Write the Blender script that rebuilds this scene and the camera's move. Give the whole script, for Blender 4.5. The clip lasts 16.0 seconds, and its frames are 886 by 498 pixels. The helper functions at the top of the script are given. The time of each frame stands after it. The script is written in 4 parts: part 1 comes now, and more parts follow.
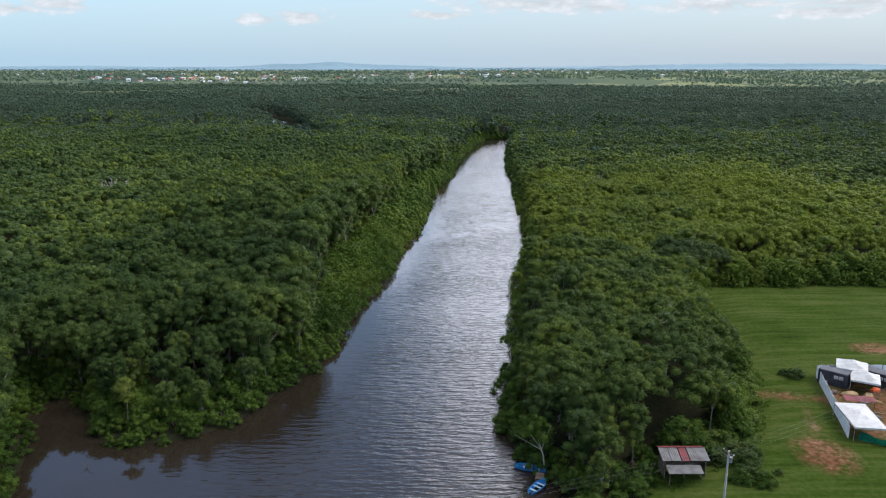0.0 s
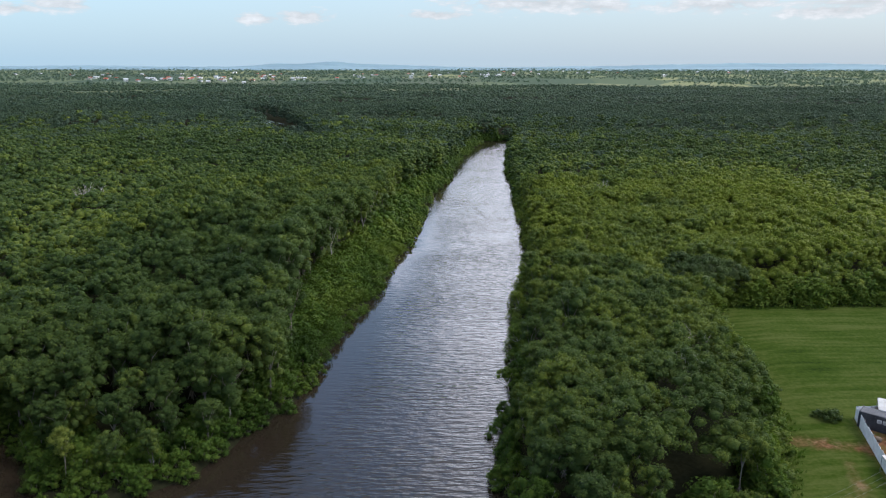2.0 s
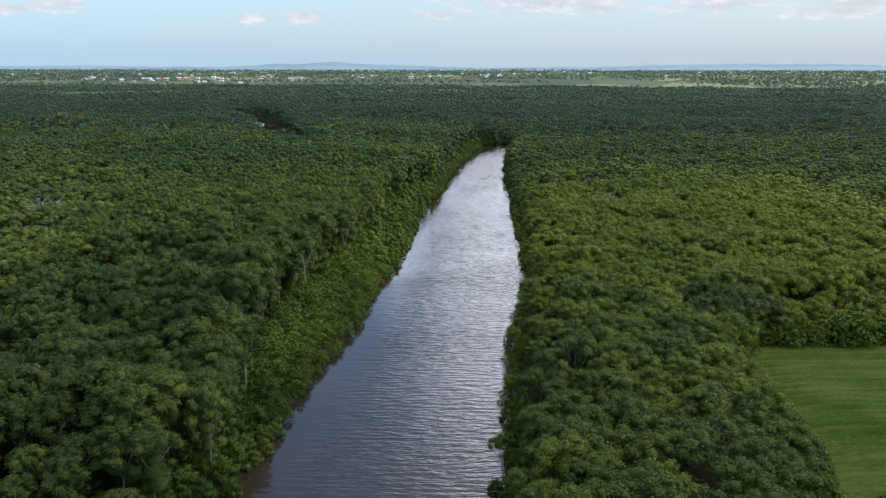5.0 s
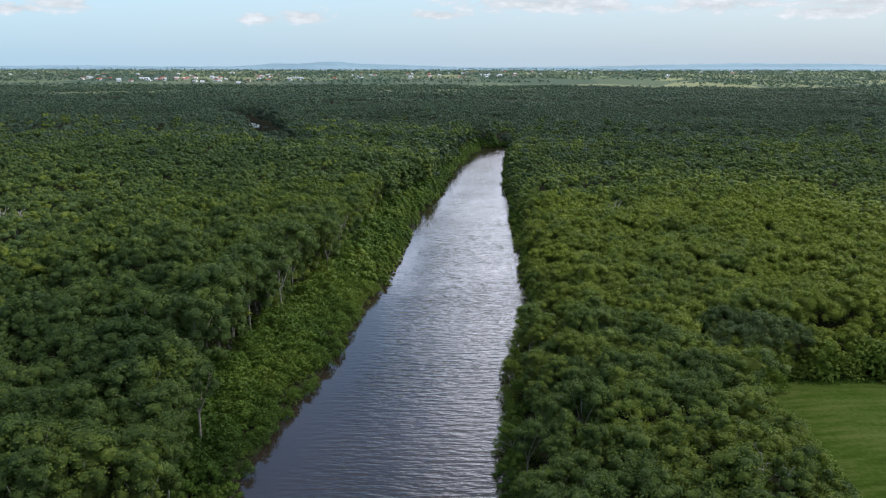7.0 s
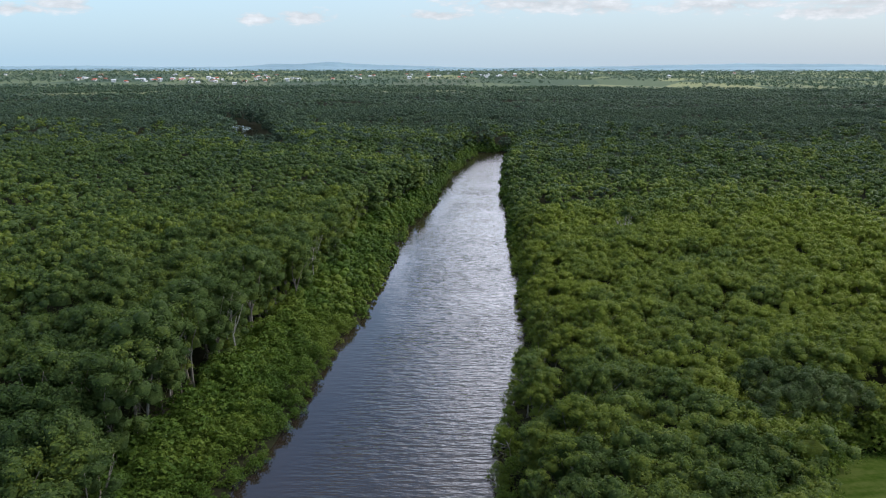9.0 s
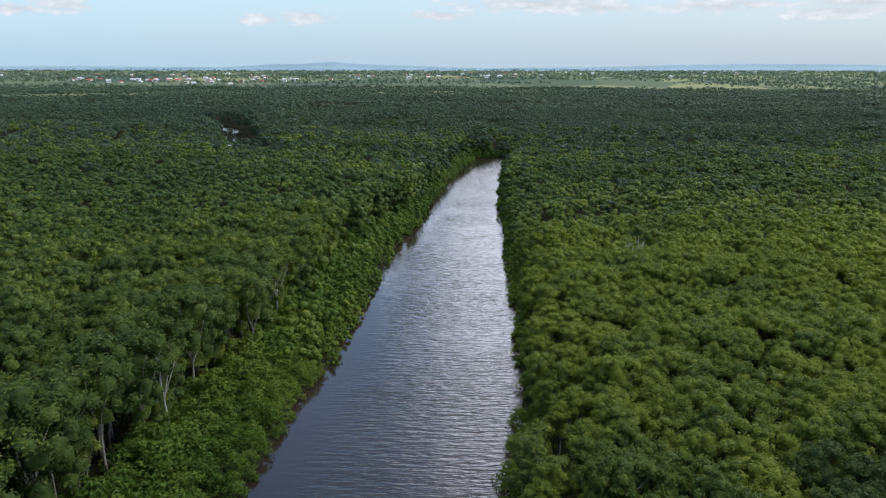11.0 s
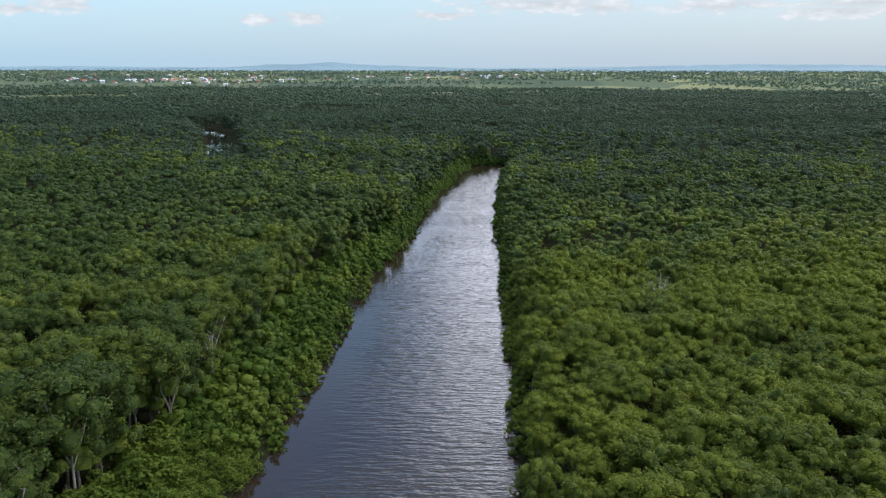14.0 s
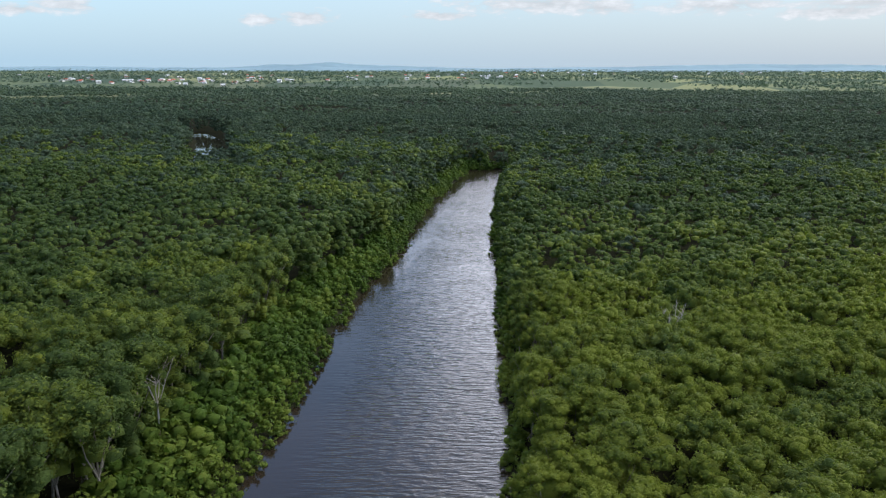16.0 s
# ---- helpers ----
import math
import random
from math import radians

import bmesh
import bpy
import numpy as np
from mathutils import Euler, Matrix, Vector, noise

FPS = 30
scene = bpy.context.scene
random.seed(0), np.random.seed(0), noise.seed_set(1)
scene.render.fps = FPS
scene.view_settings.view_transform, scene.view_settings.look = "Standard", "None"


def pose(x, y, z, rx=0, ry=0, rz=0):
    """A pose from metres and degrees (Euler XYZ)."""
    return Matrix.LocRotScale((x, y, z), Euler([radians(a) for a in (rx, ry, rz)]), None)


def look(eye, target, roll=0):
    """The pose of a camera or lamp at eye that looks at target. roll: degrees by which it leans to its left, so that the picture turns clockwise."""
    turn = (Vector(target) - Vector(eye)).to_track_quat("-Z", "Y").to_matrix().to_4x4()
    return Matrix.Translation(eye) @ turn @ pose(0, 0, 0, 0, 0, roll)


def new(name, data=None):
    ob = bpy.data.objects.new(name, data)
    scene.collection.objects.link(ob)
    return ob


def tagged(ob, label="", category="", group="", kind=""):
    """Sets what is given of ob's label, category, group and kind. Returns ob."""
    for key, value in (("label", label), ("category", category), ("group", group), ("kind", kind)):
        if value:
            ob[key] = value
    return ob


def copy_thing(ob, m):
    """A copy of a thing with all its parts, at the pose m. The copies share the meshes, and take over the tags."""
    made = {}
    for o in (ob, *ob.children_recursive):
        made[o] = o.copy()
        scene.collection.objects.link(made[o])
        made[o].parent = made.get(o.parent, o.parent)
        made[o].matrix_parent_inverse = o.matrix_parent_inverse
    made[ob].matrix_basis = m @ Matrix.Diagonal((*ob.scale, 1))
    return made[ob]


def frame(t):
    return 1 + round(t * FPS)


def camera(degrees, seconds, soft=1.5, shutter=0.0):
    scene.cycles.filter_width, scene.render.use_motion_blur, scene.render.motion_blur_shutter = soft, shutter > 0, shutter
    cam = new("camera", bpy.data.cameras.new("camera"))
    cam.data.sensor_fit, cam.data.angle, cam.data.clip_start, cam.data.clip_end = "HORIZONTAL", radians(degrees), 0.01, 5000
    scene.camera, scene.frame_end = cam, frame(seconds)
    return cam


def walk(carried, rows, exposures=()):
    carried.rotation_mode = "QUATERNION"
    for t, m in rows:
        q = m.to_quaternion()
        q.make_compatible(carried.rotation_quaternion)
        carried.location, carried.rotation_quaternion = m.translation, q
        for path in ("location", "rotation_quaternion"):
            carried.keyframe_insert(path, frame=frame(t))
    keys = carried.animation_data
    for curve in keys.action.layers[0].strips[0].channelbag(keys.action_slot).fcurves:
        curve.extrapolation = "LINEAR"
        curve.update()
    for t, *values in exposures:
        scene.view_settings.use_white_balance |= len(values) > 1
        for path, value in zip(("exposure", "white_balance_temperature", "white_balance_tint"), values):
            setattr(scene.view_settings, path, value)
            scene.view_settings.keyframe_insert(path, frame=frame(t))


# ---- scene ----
# camera: a drone 55 m over the water, flying level up the river
cam = camera(62.2, 16.0, soft=1.15)
METRES, EYE, TILT = 100.0, 55.8, -14.42
STRETCH, CALM = 1.6727, 0.598
ROWS = [
    (0.0, 0.0, 0.0, 0.0, 0.0, 0.0, -0.0),
    (0.5, 0.0045, 0.0231, 0.0098, 0.01, -0.0, -0.01),
    (1.0, 0.0093, 0.046, 0.0197, 0.05, -0.01, -0.03),
    (1.5, 0.0137, 0.069, 0.0295, 0.07, -0.03, -0.07),
    (2.0, 0.0183, 0.0919, 0.0395, 0.08, -0.02, -0.08),
    (2.5, 0.0229, 0.1148, 0.0493, 0.08, 0.01, -0.1),
    (3.0, 0.0275, 0.1377, 0.0593, 0.1, 0.03, -0.12),
    (3.5, 0.0323, 0.1605, 0.0691, 0.12, 0.03, -0.13),
    (4.0, 0.0369, 0.1835, 0.0786, 0.13, 0.03, -0.16),
    (6.5, 0.0622, 0.2964, 0.1265, 0.21, -0.02, -0.16),
    (7.0, 0.068, 0.3244, 0.1382, 0.24, -0.03, -0.17),
    (7.5, 0.0754, 0.3604, 0.1531, 0.24, -0.01, -0.16),
    (8.0, 0.083, 0.3965, 0.1685, 0.24, -0.01, -0.15),
    (8.5, 0.0903, 0.431, 0.1829, 0.26, -0.0, -0.15),
    (9.0, 0.0982, 0.4686, 0.1988, 0.28, 0.02, -0.15),
    (11.5, 0.1347, 0.6448, 0.2748, 0.35, 0.04, -0.18),
    (12.0, 0.1397, 0.6678, 0.2846, 0.36, 0.03, -0.17),
    (12.5, 0.1445, 0.6904, 0.2942, 0.37, 0.04, -0.17),
    (13.0, 0.1524, 0.7294, 0.3112, 0.39, 0.04, -0.19),
    (13.5, 0.1594, 0.7637, 0.3259, 0.42, 0.04, -0.2),
    (14.0, 0.1671, 0.801, 0.3417, 0.47, 0.07, -0.24),
    (14.5, 0.172, 0.8253, 0.352, 0.49, 0.06, -0.23),
    (15.0, 0.1791, 0.8578, 0.3658, 0.5, 0.06, -0.23),
    (15.5, 0.1839, 0.8804, 0.3756, 0.51, 0.06, -0.22),
    (16.0, 0.1892, 0.9032, 0.3852, 0.53, 0.08, -0.22),
]
walk(cam, [(t, pose(0, 0, EYE, TILT, 0, 0) @ pose(METRES * x, METRES * STRETCH * y, METRES * z, 90 + CALM * pitch, CALM * roll, CALM * yaw))
           for t, x, y, z, yaw, pitch, roll in ROWS])
scene.view_settings.exposure = 0.0

# ---- world and sun ----
SUN_ELEVATION, SUN_AZIMUTH = 50.0, 84.0   # azimuth clockwise from +y
world = bpy.data.worlds.new("sky")
scene.world = world
world.use_nodes = True
wn, wl = world.node_tree.nodes, world.node_tree.links
wn.clear()


def math_node(nodes, links, op, a, b=None, c=None, clamp=False):
    n = nodes.new("ShaderNodeMath")
    n.operation, n.use_clamp = op, clamp
    for i, v in enumerate((a, b, c)):
        if v is None:
            continue
        if isinstance(v, (int, float)):
            n.inputs[i].default_value = v
        else:
            links.new(v, n.inputs[i])
    return n.outputs[0]


def mix_node(nodes, links, fac, a, b, blend="MIX"):
    n = nodes.new("ShaderNodeMix")
    n.data_type, n.blend_type = "RGBA", blend
    for i, v in ((0, fac), (6, a), (7, b)):
        if isinstance(v, (int, float)):
            n.inputs[i].default_value = v
        elif isinstance(v, tuple):
            n.inputs[i].default_value = (*v, 1)
        else:
            links.new(v, n.inputs[i])
    return n.outputs[2]


def ramp_node(nodes, links, fac, stops):
    n = nodes.new("ShaderNodeValToRGB")
    el = n.color_ramp.elements
    while len(el) < len(stops):
        el.new(0.5)
    for e, (p, c) in zip(el, stops):
        e.position = p
        e.color = (*c, 1) if isinstance(c, tuple) else (c, c, c, 1)
    links.new(fac, n.inputs[0])
    return n.outputs[0]


def build_sky():
    def m(op, a, b=None, c=None, clamp=False):
        return math_node(wn, wl, op, a, b, c, clamp)
    out = wn.new("ShaderNodeOutputWorld")
    bg = wn.new("ShaderNodeBackground")
    wl.new(bg.outputs[0], out.inputs[0])
    sky = wn.new("ShaderNodeTexSky")
    sky.sky_type, sky.sun_disc = "NISHITA", False
    sky.sun_elevation, sky.sun_rotation = radians(SUN_ELEVATION), radians(SUN_AZIMUTH)
    sky.air_density, sky.dust_density, sky.ozone_density = 1.0, 0.6, 2.5
    co = wn.new("ShaderNodeTexCoord")
    sep = wn.new("ShaderNodeSeparateXYZ")
    wl.new(co.outputs["Generated"], sep.inputs[0])
    azimuth = m("MULTIPLY", m("ARCTAN2", sep.outputs[0], sep.outputs[1]), 57.2958)
    elevation = m("MULTIPLY", m("ARCSINE", sep.outputs[2]), 57.2958)
    comb = wn.new("ShaderNodeCombineXYZ")
    wl.new(azimuth, comb.inputs[0])
    wl.new(m("MULTIPLY", elevation, 2.6), comb.inputs[1])
    big = wn.new("ShaderNodeTexNoise")
    big.inputs["Scale"].default_value, big.inputs["Detail"].default_value = 0.16, 5.0
    big.inputs["Roughness"].default_value = 0.62
    fine = wn.new("ShaderNodeTexNoise")
    fine.inputs["Scale"].default_value, fine.inputs["Detail"].default_value = 0.6, 5.0
    fine.inputs["Roughness"].default_value = 0.6
    wl.new(comb.outputs[0], big.inputs["Vector"])
    wl.new(comb.outputs[0], fine.inputs["Vector"])
    wob = m("SUBTRACT", fine.outputs[0], 0.5)
    # cumulus low over the horizon: azimuth, elevation, half width, half height
    cover = None
    for az, el, w, h in CLOUDS:
        dx = m("DIVIDE", m("SUBTRACT", azimuth, az), w)
        dy = m("DIVIDE", m("SUBTRACT", elevation, el), h)
        r = m("SQRT", m("ADD", m("MULTIPLY", dx, dx), m("MULTIPLY", dy, dy)))
        c = m("MULTIPLY", m("SUBTRACT", m("MULTIPLY_ADD", wob, 3.2, 1.0), r), 1.6, clamp=True)
        cover = c if cover is None else m("MAXIMUM", cover, c)
    # a broken sheet of bright cloud higher up on the sun's side, thinning to blue on the other
    sunward = m("MULTIPLY_ADD", m("ABSOLUTE", m("SUBTRACT", azimuth, 50.0)), -1.0 / 20.0, 3.25, clamp=True)
    edge = m("ADD", m("MULTIPLY_ADD", sunward, 0.58, -0.28), m("SUBTRACT", big.outputs[0], 0.5))
    high = m("MULTIPLY", edge, 4.5, clamp=True)
    high = m("MULTIPLY", high, m("MULTIPLY", m("SUBTRACT", elevation, 6.0), 0.16, clamp=True))
    high = m("MULTIPLY", high, m("MULTIPLY_ADD", m("SUBTRACT", elevation, 24.0), -1.0 / 34.0, 1.0, clamp=True))
    high = m("MULTIPLY", high, HIGH_COVER)
    total = m("MAXIMUM", m("MULTIPLY", cover, 0.8), high)
    lit = m("MULTIPLY_ADD", wob, 0.9, 0.75)
    side = m("MULTIPLY_ADD", azimuth, 1.0 / 70.0, 0.5, clamp=True)
    lift = m("MULTIPLY", m("SUBTRACT", elevation, 6.0), 1.0 / 9.0, clamp=True)
    lift = m("MULTIPLY", lift, m("MULTIPLY_ADD", m("SUBTRACT", elevation, 16.0), -1.0 / 34.0, 1.0, clamp=True))
    grey = wn.new("ShaderNodeCombineXYZ")
    for i, k in enumerate(CLOUD_COLOUR):
        wl.new(m("MULTIPLY", lit, k), grey.inputs[i])
    # pale haze towards the horizon, whiter on the sun's side
    scaled = mix_node(wn, wl, 1.0, sky.outputs[0], (SKY, SKY, SKY), "MULTIPLY")
    veil = m("MULTIPLY", m("POWER", m("SUBTRACT", 1.0, m("DIVIDE", elevation, 30.0), clamp=True), 1.1), 0.98, clamp=True)
    veil_colour = mix_node(wn, wl, side, HAZE_LEFT, HAZE_RIGHT)
    hazy = mix_node(wn, wl, veil, scaled, veil_colour)
    # higher clouds are brighter, most of all towards the sun
    bright = mix_node(wn, wl, lift, (1.0, 1.0, 1.0), mix_node(wn, wl, sunward, HIGH_LEFT, HIGH_RIGHT))
    cloud = mix_node(wn, wl, 1.0, grey.outputs[0], bright, "MULTIPLY")
    final = mix_node(wn, wl, total, hazy, cloud)
    # bright broken cloud overhead
    zenith = m("MULTIPLY", m("SUBTRACT", elevation, 40.0), 1.0 / 22.0, clamp=True)
    final = mix_node(wn, wl, m("MULTIPLY", zenith, m("MULTIPLY_ADD", big.outputs[0], 0.5, 0.6, clamp=True)), final, ZENITH)
    wl.new(final, bg.inputs[0])
    bg.inputs[1].default_value = 1.0


SKY, HIGH_COVER = 0.33, 0.95
ZENITH = (1.75, 1.72, 1.68)
HIGH_LEFT, HIGH_RIGHT = (1.35, 1.65, 2.3), (6.0, 6.0, 6.5)
CLOUD_COLOUR = (0.96, 0.99, 1.06)
HAZE_LEFT, HAZE_RIGHT = (0.44, 0.65, 0.83), (0.525, 0.605, 0.695)
CLOUDS = [(-29.3, 3.25, 2.64, 0.4), (-26.4, 3.59, 2.73, 0.57), (-13.6, 2.88, 2.03, 0.44), (-10.4, 3.07, 2.29, 0.62), (-0.6, 3.24, 3.09, 0.4), (7.3, 4.05, 8.37, 0.75), (11.4, 3.77, 3.75, 0.57), (19.6, 3.77, 5.29, 0.66), (27.0, 3.21, 4.41, 0.53), (28.3, 3.74, 5.29, 0.71)]
build_sky()

sun_data = bpy.data.lights.new("sun", "SUN")
sun_data.energy, sun_data.angle, sun_data.color = 2.3, radians(18), (1.0, 0.95, 0.86)
sun = new("sun", sun_data)
az, el = radians(SUN_AZIMUTH), radians(SUN_ELEVATION)
sun_way = Vector((math.sin(az) * math.cos(el), math.cos(az) * math.cos(el), math.sin(el)))
sun.matrix_world = look(sun_way * 300, (0, 0, 0))


# ---- materials ----
def material(name):
    mat = bpy.data.materials.new(name)
    mat.use_nodes = True
    nt = mat.node_tree
    nt.nodes.clear()
    out = nt.nodes.new("ShaderNodeOutputMaterial")
    return mat, nt.nodes, nt.links, out


def noise_tex(nodes, links, vector, scale, detail=4.0, rough=0.55):
    n = nodes.new("ShaderNodeTexNoise")
    n.inputs["Scale"].default_value, n.inputs["Detail"].default_value = scale, detail
    n.inputs["Roughness"].default_value = rough
    if vector is not None:
        links.new(vector, n.inputs["Vector"])
    return n.outputs[0]


def scaled_vector(nodes, links, vector, scale, turn=0.0):
    n = nodes.new("ShaderNodeMapping")
    n.inputs["Scale"].default_value = scale
    n.inputs["Rotation"].default_value = (0, 0, radians(turn))
    links.new(vector, n.inputs["Vector"])
    return n.outputs[0]


def principled(nodes, links, out, colour, rough=0.8, metal=0.0, spec=0.3):
    b = nodes.new("ShaderNodeBsdfPrincipled")
    if isinstance(colour, tuple):
        b.inputs["Base Color"].default_value = (*colour, 1)
    else:
        links.new(colour, b.inputs["Base Color"])
    if isinstance(rough, (int, float)):
        b.inputs["Roughness"].default_value = rough
    else:
        links.new(rough, b.inputs["Roughness"])
    b.inputs["Metallic"].default_value = metal
    b.inputs["Specular IOR Level"].default_value = spec
    links.new(b.outputs[0], out.inputs[0])
    return b


def bump(nodes, links, b, height, strength, distance):
    n = nodes.new("ShaderNodeBump")
    n.inputs["Strength"].default_value, n.inputs["Distance"].default_value = strength, distance
    links.new(height, n.inputs["Height"])
    links.new(n.outputs[0], b.inputs["Normal"])


def worn(name, colour, dark, scale=1.5, rough=0.75, metal=0.0, relief=0.02):
    """Paint, sheet metal, timber or cloth with stains at two scales."""
    mat, n, l, out = material(name)
    pos = n.new("ShaderNodeNewGeometry").outputs["Position"]
    a = noise_tex(n, l, pos, scale, 5.0)
    c = noise_tex(n, l, pos, scale * 9, 3.0)
    both = math_node(n, l, "MULTIPLY_ADD", c, 0.35, math_node(n, l, "MULTIPLY", a, 0.75))
    col = ramp_node(n, l, both, [(0.38, dark), (0.62, colour)])
    b = principled(n, l, out, col, rough, metal)
    bump(n, l, b, c, 0.4, relief)
    return mat


def foliage(name, dark, mid, bright, patch=0.012, relief=0.25):
    """Leaves: tint by stand, by tree and by leaf, part of the light passing through."""
    mat, n, l, out = material(name)
    geo = n.new("ShaderNodeNewGeometry")
    pos = geo.outputs["Position"]
    stand = noise_tex(n, l, pos, patch, 3.0)
    vor = n.new("ShaderNodeTexVoronoi")
    vor.inputs["Scale"].default_value = 0.16
    flat = scaled_vector(n, l, pos, (1, 1, 0.25))
    l.new(flat, vor.inputs["Vector"])
    sep = n.new("ShaderNodeSeparateColor")
    l.new(vor.outputs["Color"], sep.inputs[0])
    leaf = geo.outputs["Random Per Island"]
    k = math_node(n, l, "MULTIPLY_ADD", math_node(n, l, "SUBTRACT", stand, 0.5), 0.9, 0.44)
    k = math_node(n, l, "MULTIPLY_ADD", math_node(n, l, "SUBTRACT", sep.outputs[0], 0.5), 0.32, k)
    k = math_node(n, l, "MULTIPLY_ADD", math_node(n, l, "SUBTRACT", leaf, 0.5), 0.32, k)
    k = math_node(n, l, "MULTIPLY_ADD", math_node(n, l, "SUBTRACT", noise_tex(n, l, pos, 1.7, 4.0, 0.7), 0.5), 0.5, k)
    # sunlit patch painted into the leaf colour, yellower and brighter, north of the clearing
    away = n.new("ShaderNodeVectorMath")
    away.operation = "DISTANCE"
    l.new(scaled_vector(n, l, pos, (1, 1, 0)), away.inputs[0])
    away.inputs[1].default_value = (75, 240, 0)
    sun_patch = math_node(n, l, "MULTIPLY_ADD", away.outputs["Value"], -1.0 / 95.0, 1.5, clamp=True)
    k = math_node(n, l, "MULTIPLY_ADD", sun_patch, 0.39, k)
    col = ramp_node(n, l, k, [(0.12, dark), (0.5, mid), (0.88, bright)])
    b = n.new("ShaderNodeBsdfPrincipled")
    l.new(col, b.inputs["Base Color"])
    b.inputs["Roughness"].default_value = 0.55
    b.inputs["Specular IOR Level"].default_value = 0.08
    grain = noise_tex(n, l, pos, 2.6, 5.0, 0.75)
    bump(n, l, b, grain, 1.0, relief * 1.5)
    tr = n.new("ShaderNodeBsdfTranslucent")
    tcol = mix_node(n, l, 1.0, col, (0.95, 1.15, 0.45), "MULTIPLY")
    l.new(tcol, tr.inputs[0])
    mx = n.new("ShaderNodeMixShader")
    mx.inputs[0].default_value = 0.28
    l.new(b.outputs[0], mx.inputs[1])
    l.new(tr.outputs[0], mx.inputs[2])
    l.new(mx.outputs[0], out.inputs[0])
    return mat


def water_material():
    mat, n, l, out = material("river_water")
    pos = n.new("ShaderNodeNewGeometry").outputs["Position"]
    silt = noise_tex(n, l, pos, 0.03, 3.0)
    col = ramp_node(n, l, silt, [(0.35, (0.014, 0.0105, 0.0075)), (0.65, (0.021, 0.0155, 0.011))])
    b = principled(n, l, out, col, 0.03, 0.0, 0.9)
    b.inputs["IOR"].default_value = 1.33
    swell = noise_tex(n, l, scaled_vector(n, l, pos, (0.27, 1.10, 1), 3), 1.0, 2.0, 0.5)
    ripple = noise_tex(n, l, scaled_vector(n, l, pos, (0.8, 3.0, 1), -5), 1.0, 2.0, 0.55)
    gust = noise_tex(n, l, scaled_vector(n, l, pos, (0.02, 0.035, 1)), 1.0, 2.0)
    h = math_node(n, l, "MULTIPLY_ADD", ripple, 0.22, swell)
    h = math_node(n, l, "MULTIPLY", h, math_node(n, l, "MULTIPLY_ADD", gust, 1.3, 0.2))
    att = n.new("ShaderNodeAttribute")
    att.attribute_name = "wind"
    h = math_node(n, l, "MULTIPLY", h, att.outputs["Fac"])
    bump(n, l, b, h, 1.0, WAVES)
    return mat


WAVES = 0.25


def ground_material():
    """Mud under the trees, meadow and trodden earth in the clearing, farm land far off."""
    mat, n, l, out = material("ground")
    pos = n.new("ShaderNodeNewGeometry").outputs["Position"]
    sep = n.new("ShaderNodeSeparateXYZ")
    l.new(pos, sep.inputs[0])
    att = n.new("ShaderNodeAttribute")
    att.attribute_name = "cover"
    kinds = n.new("ShaderNodeSeparateColor")
    l.new(att.outputs["Color"], kinds.inputs[0])
    fine = noise_tex(n, l, pos, 1.3, 5.0, 0.65)
    broad = noise_tex(n, l, pos, 0.06, 4.0)
    streak = noise_tex(n, l, scaled_vector(n, l, pos, (0.05, 0.6, 1), 3), 1.0, 4.0, 0.6)
    mud = ramp_node(n, l, fine, [(0.3, (0.010, 0.012, 0.006)), (0.7, (0.024, 0.024, 0.013))])
    g = math_node(n, l, "MULTIPLY_ADD", streak, 0.55, math_node(n, l, "MULTIPLY_ADD", fine, 0.35, math_node(n, l, "MULTIPLY", broad, 0.4)))
    meadow = ramp_node(n, l, g, [(0.46, (0.014, 0.027, 0.004)), (0.6, (0.029, 0.050, 0.007)), (0.76, (0.058, 0.074, 0.018))])
    e = math_node(n, l, "MULTIPLY_ADD", fine, 0.6, math_node(n, l, "MULTIPLY", broad, 0.5))
    earth = ramp_node(n, l, e, [(0.4, (0.085, 0.034, 0.016)), (0.55, (0.15, 0.075, 0.042)), (0.72, (0.26, 0.17, 0.115))])
    vor = n.new("ShaderNodeTexVoronoi")
    vor.inputs["Scale"].default_value = 1.0
    l.new(scaled_vector(n, l, pos, (0.0045, 0.0022, 1), 12), vor.inputs["Vector"])
    vs = n.new("ShaderNodeSeparateColor")
    l.new(vor.outputs["Color"], vs.inputs[0])
    # field tones dulled towards blue, the far plain's haze put into the colour
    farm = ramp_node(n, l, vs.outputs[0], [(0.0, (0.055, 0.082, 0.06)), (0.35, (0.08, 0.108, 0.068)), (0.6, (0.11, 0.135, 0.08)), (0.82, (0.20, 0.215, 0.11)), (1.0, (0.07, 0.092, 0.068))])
    c = mix_node(n, l, kinds.outputs[0], mud, meadow)
    c = mix_node(n, l, math_node(n, l, "MULTIPLY", kinds.outputs[1], math_node(n, l, "MULTIPLY_ADD", math_node(n, l, "MULTIPLY_ADD", fine, 0.5, noise_tex(n, l, pos, 0.45, 4.0)), 3.0, -1.55, clamp=True), clamp=True), c, earth)
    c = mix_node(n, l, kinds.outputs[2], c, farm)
    b = principled(n, l, out, c, 1.0, 0.0, 0.02)
    bump(n, l, b, g, 0.7, 0.25)
    return mat


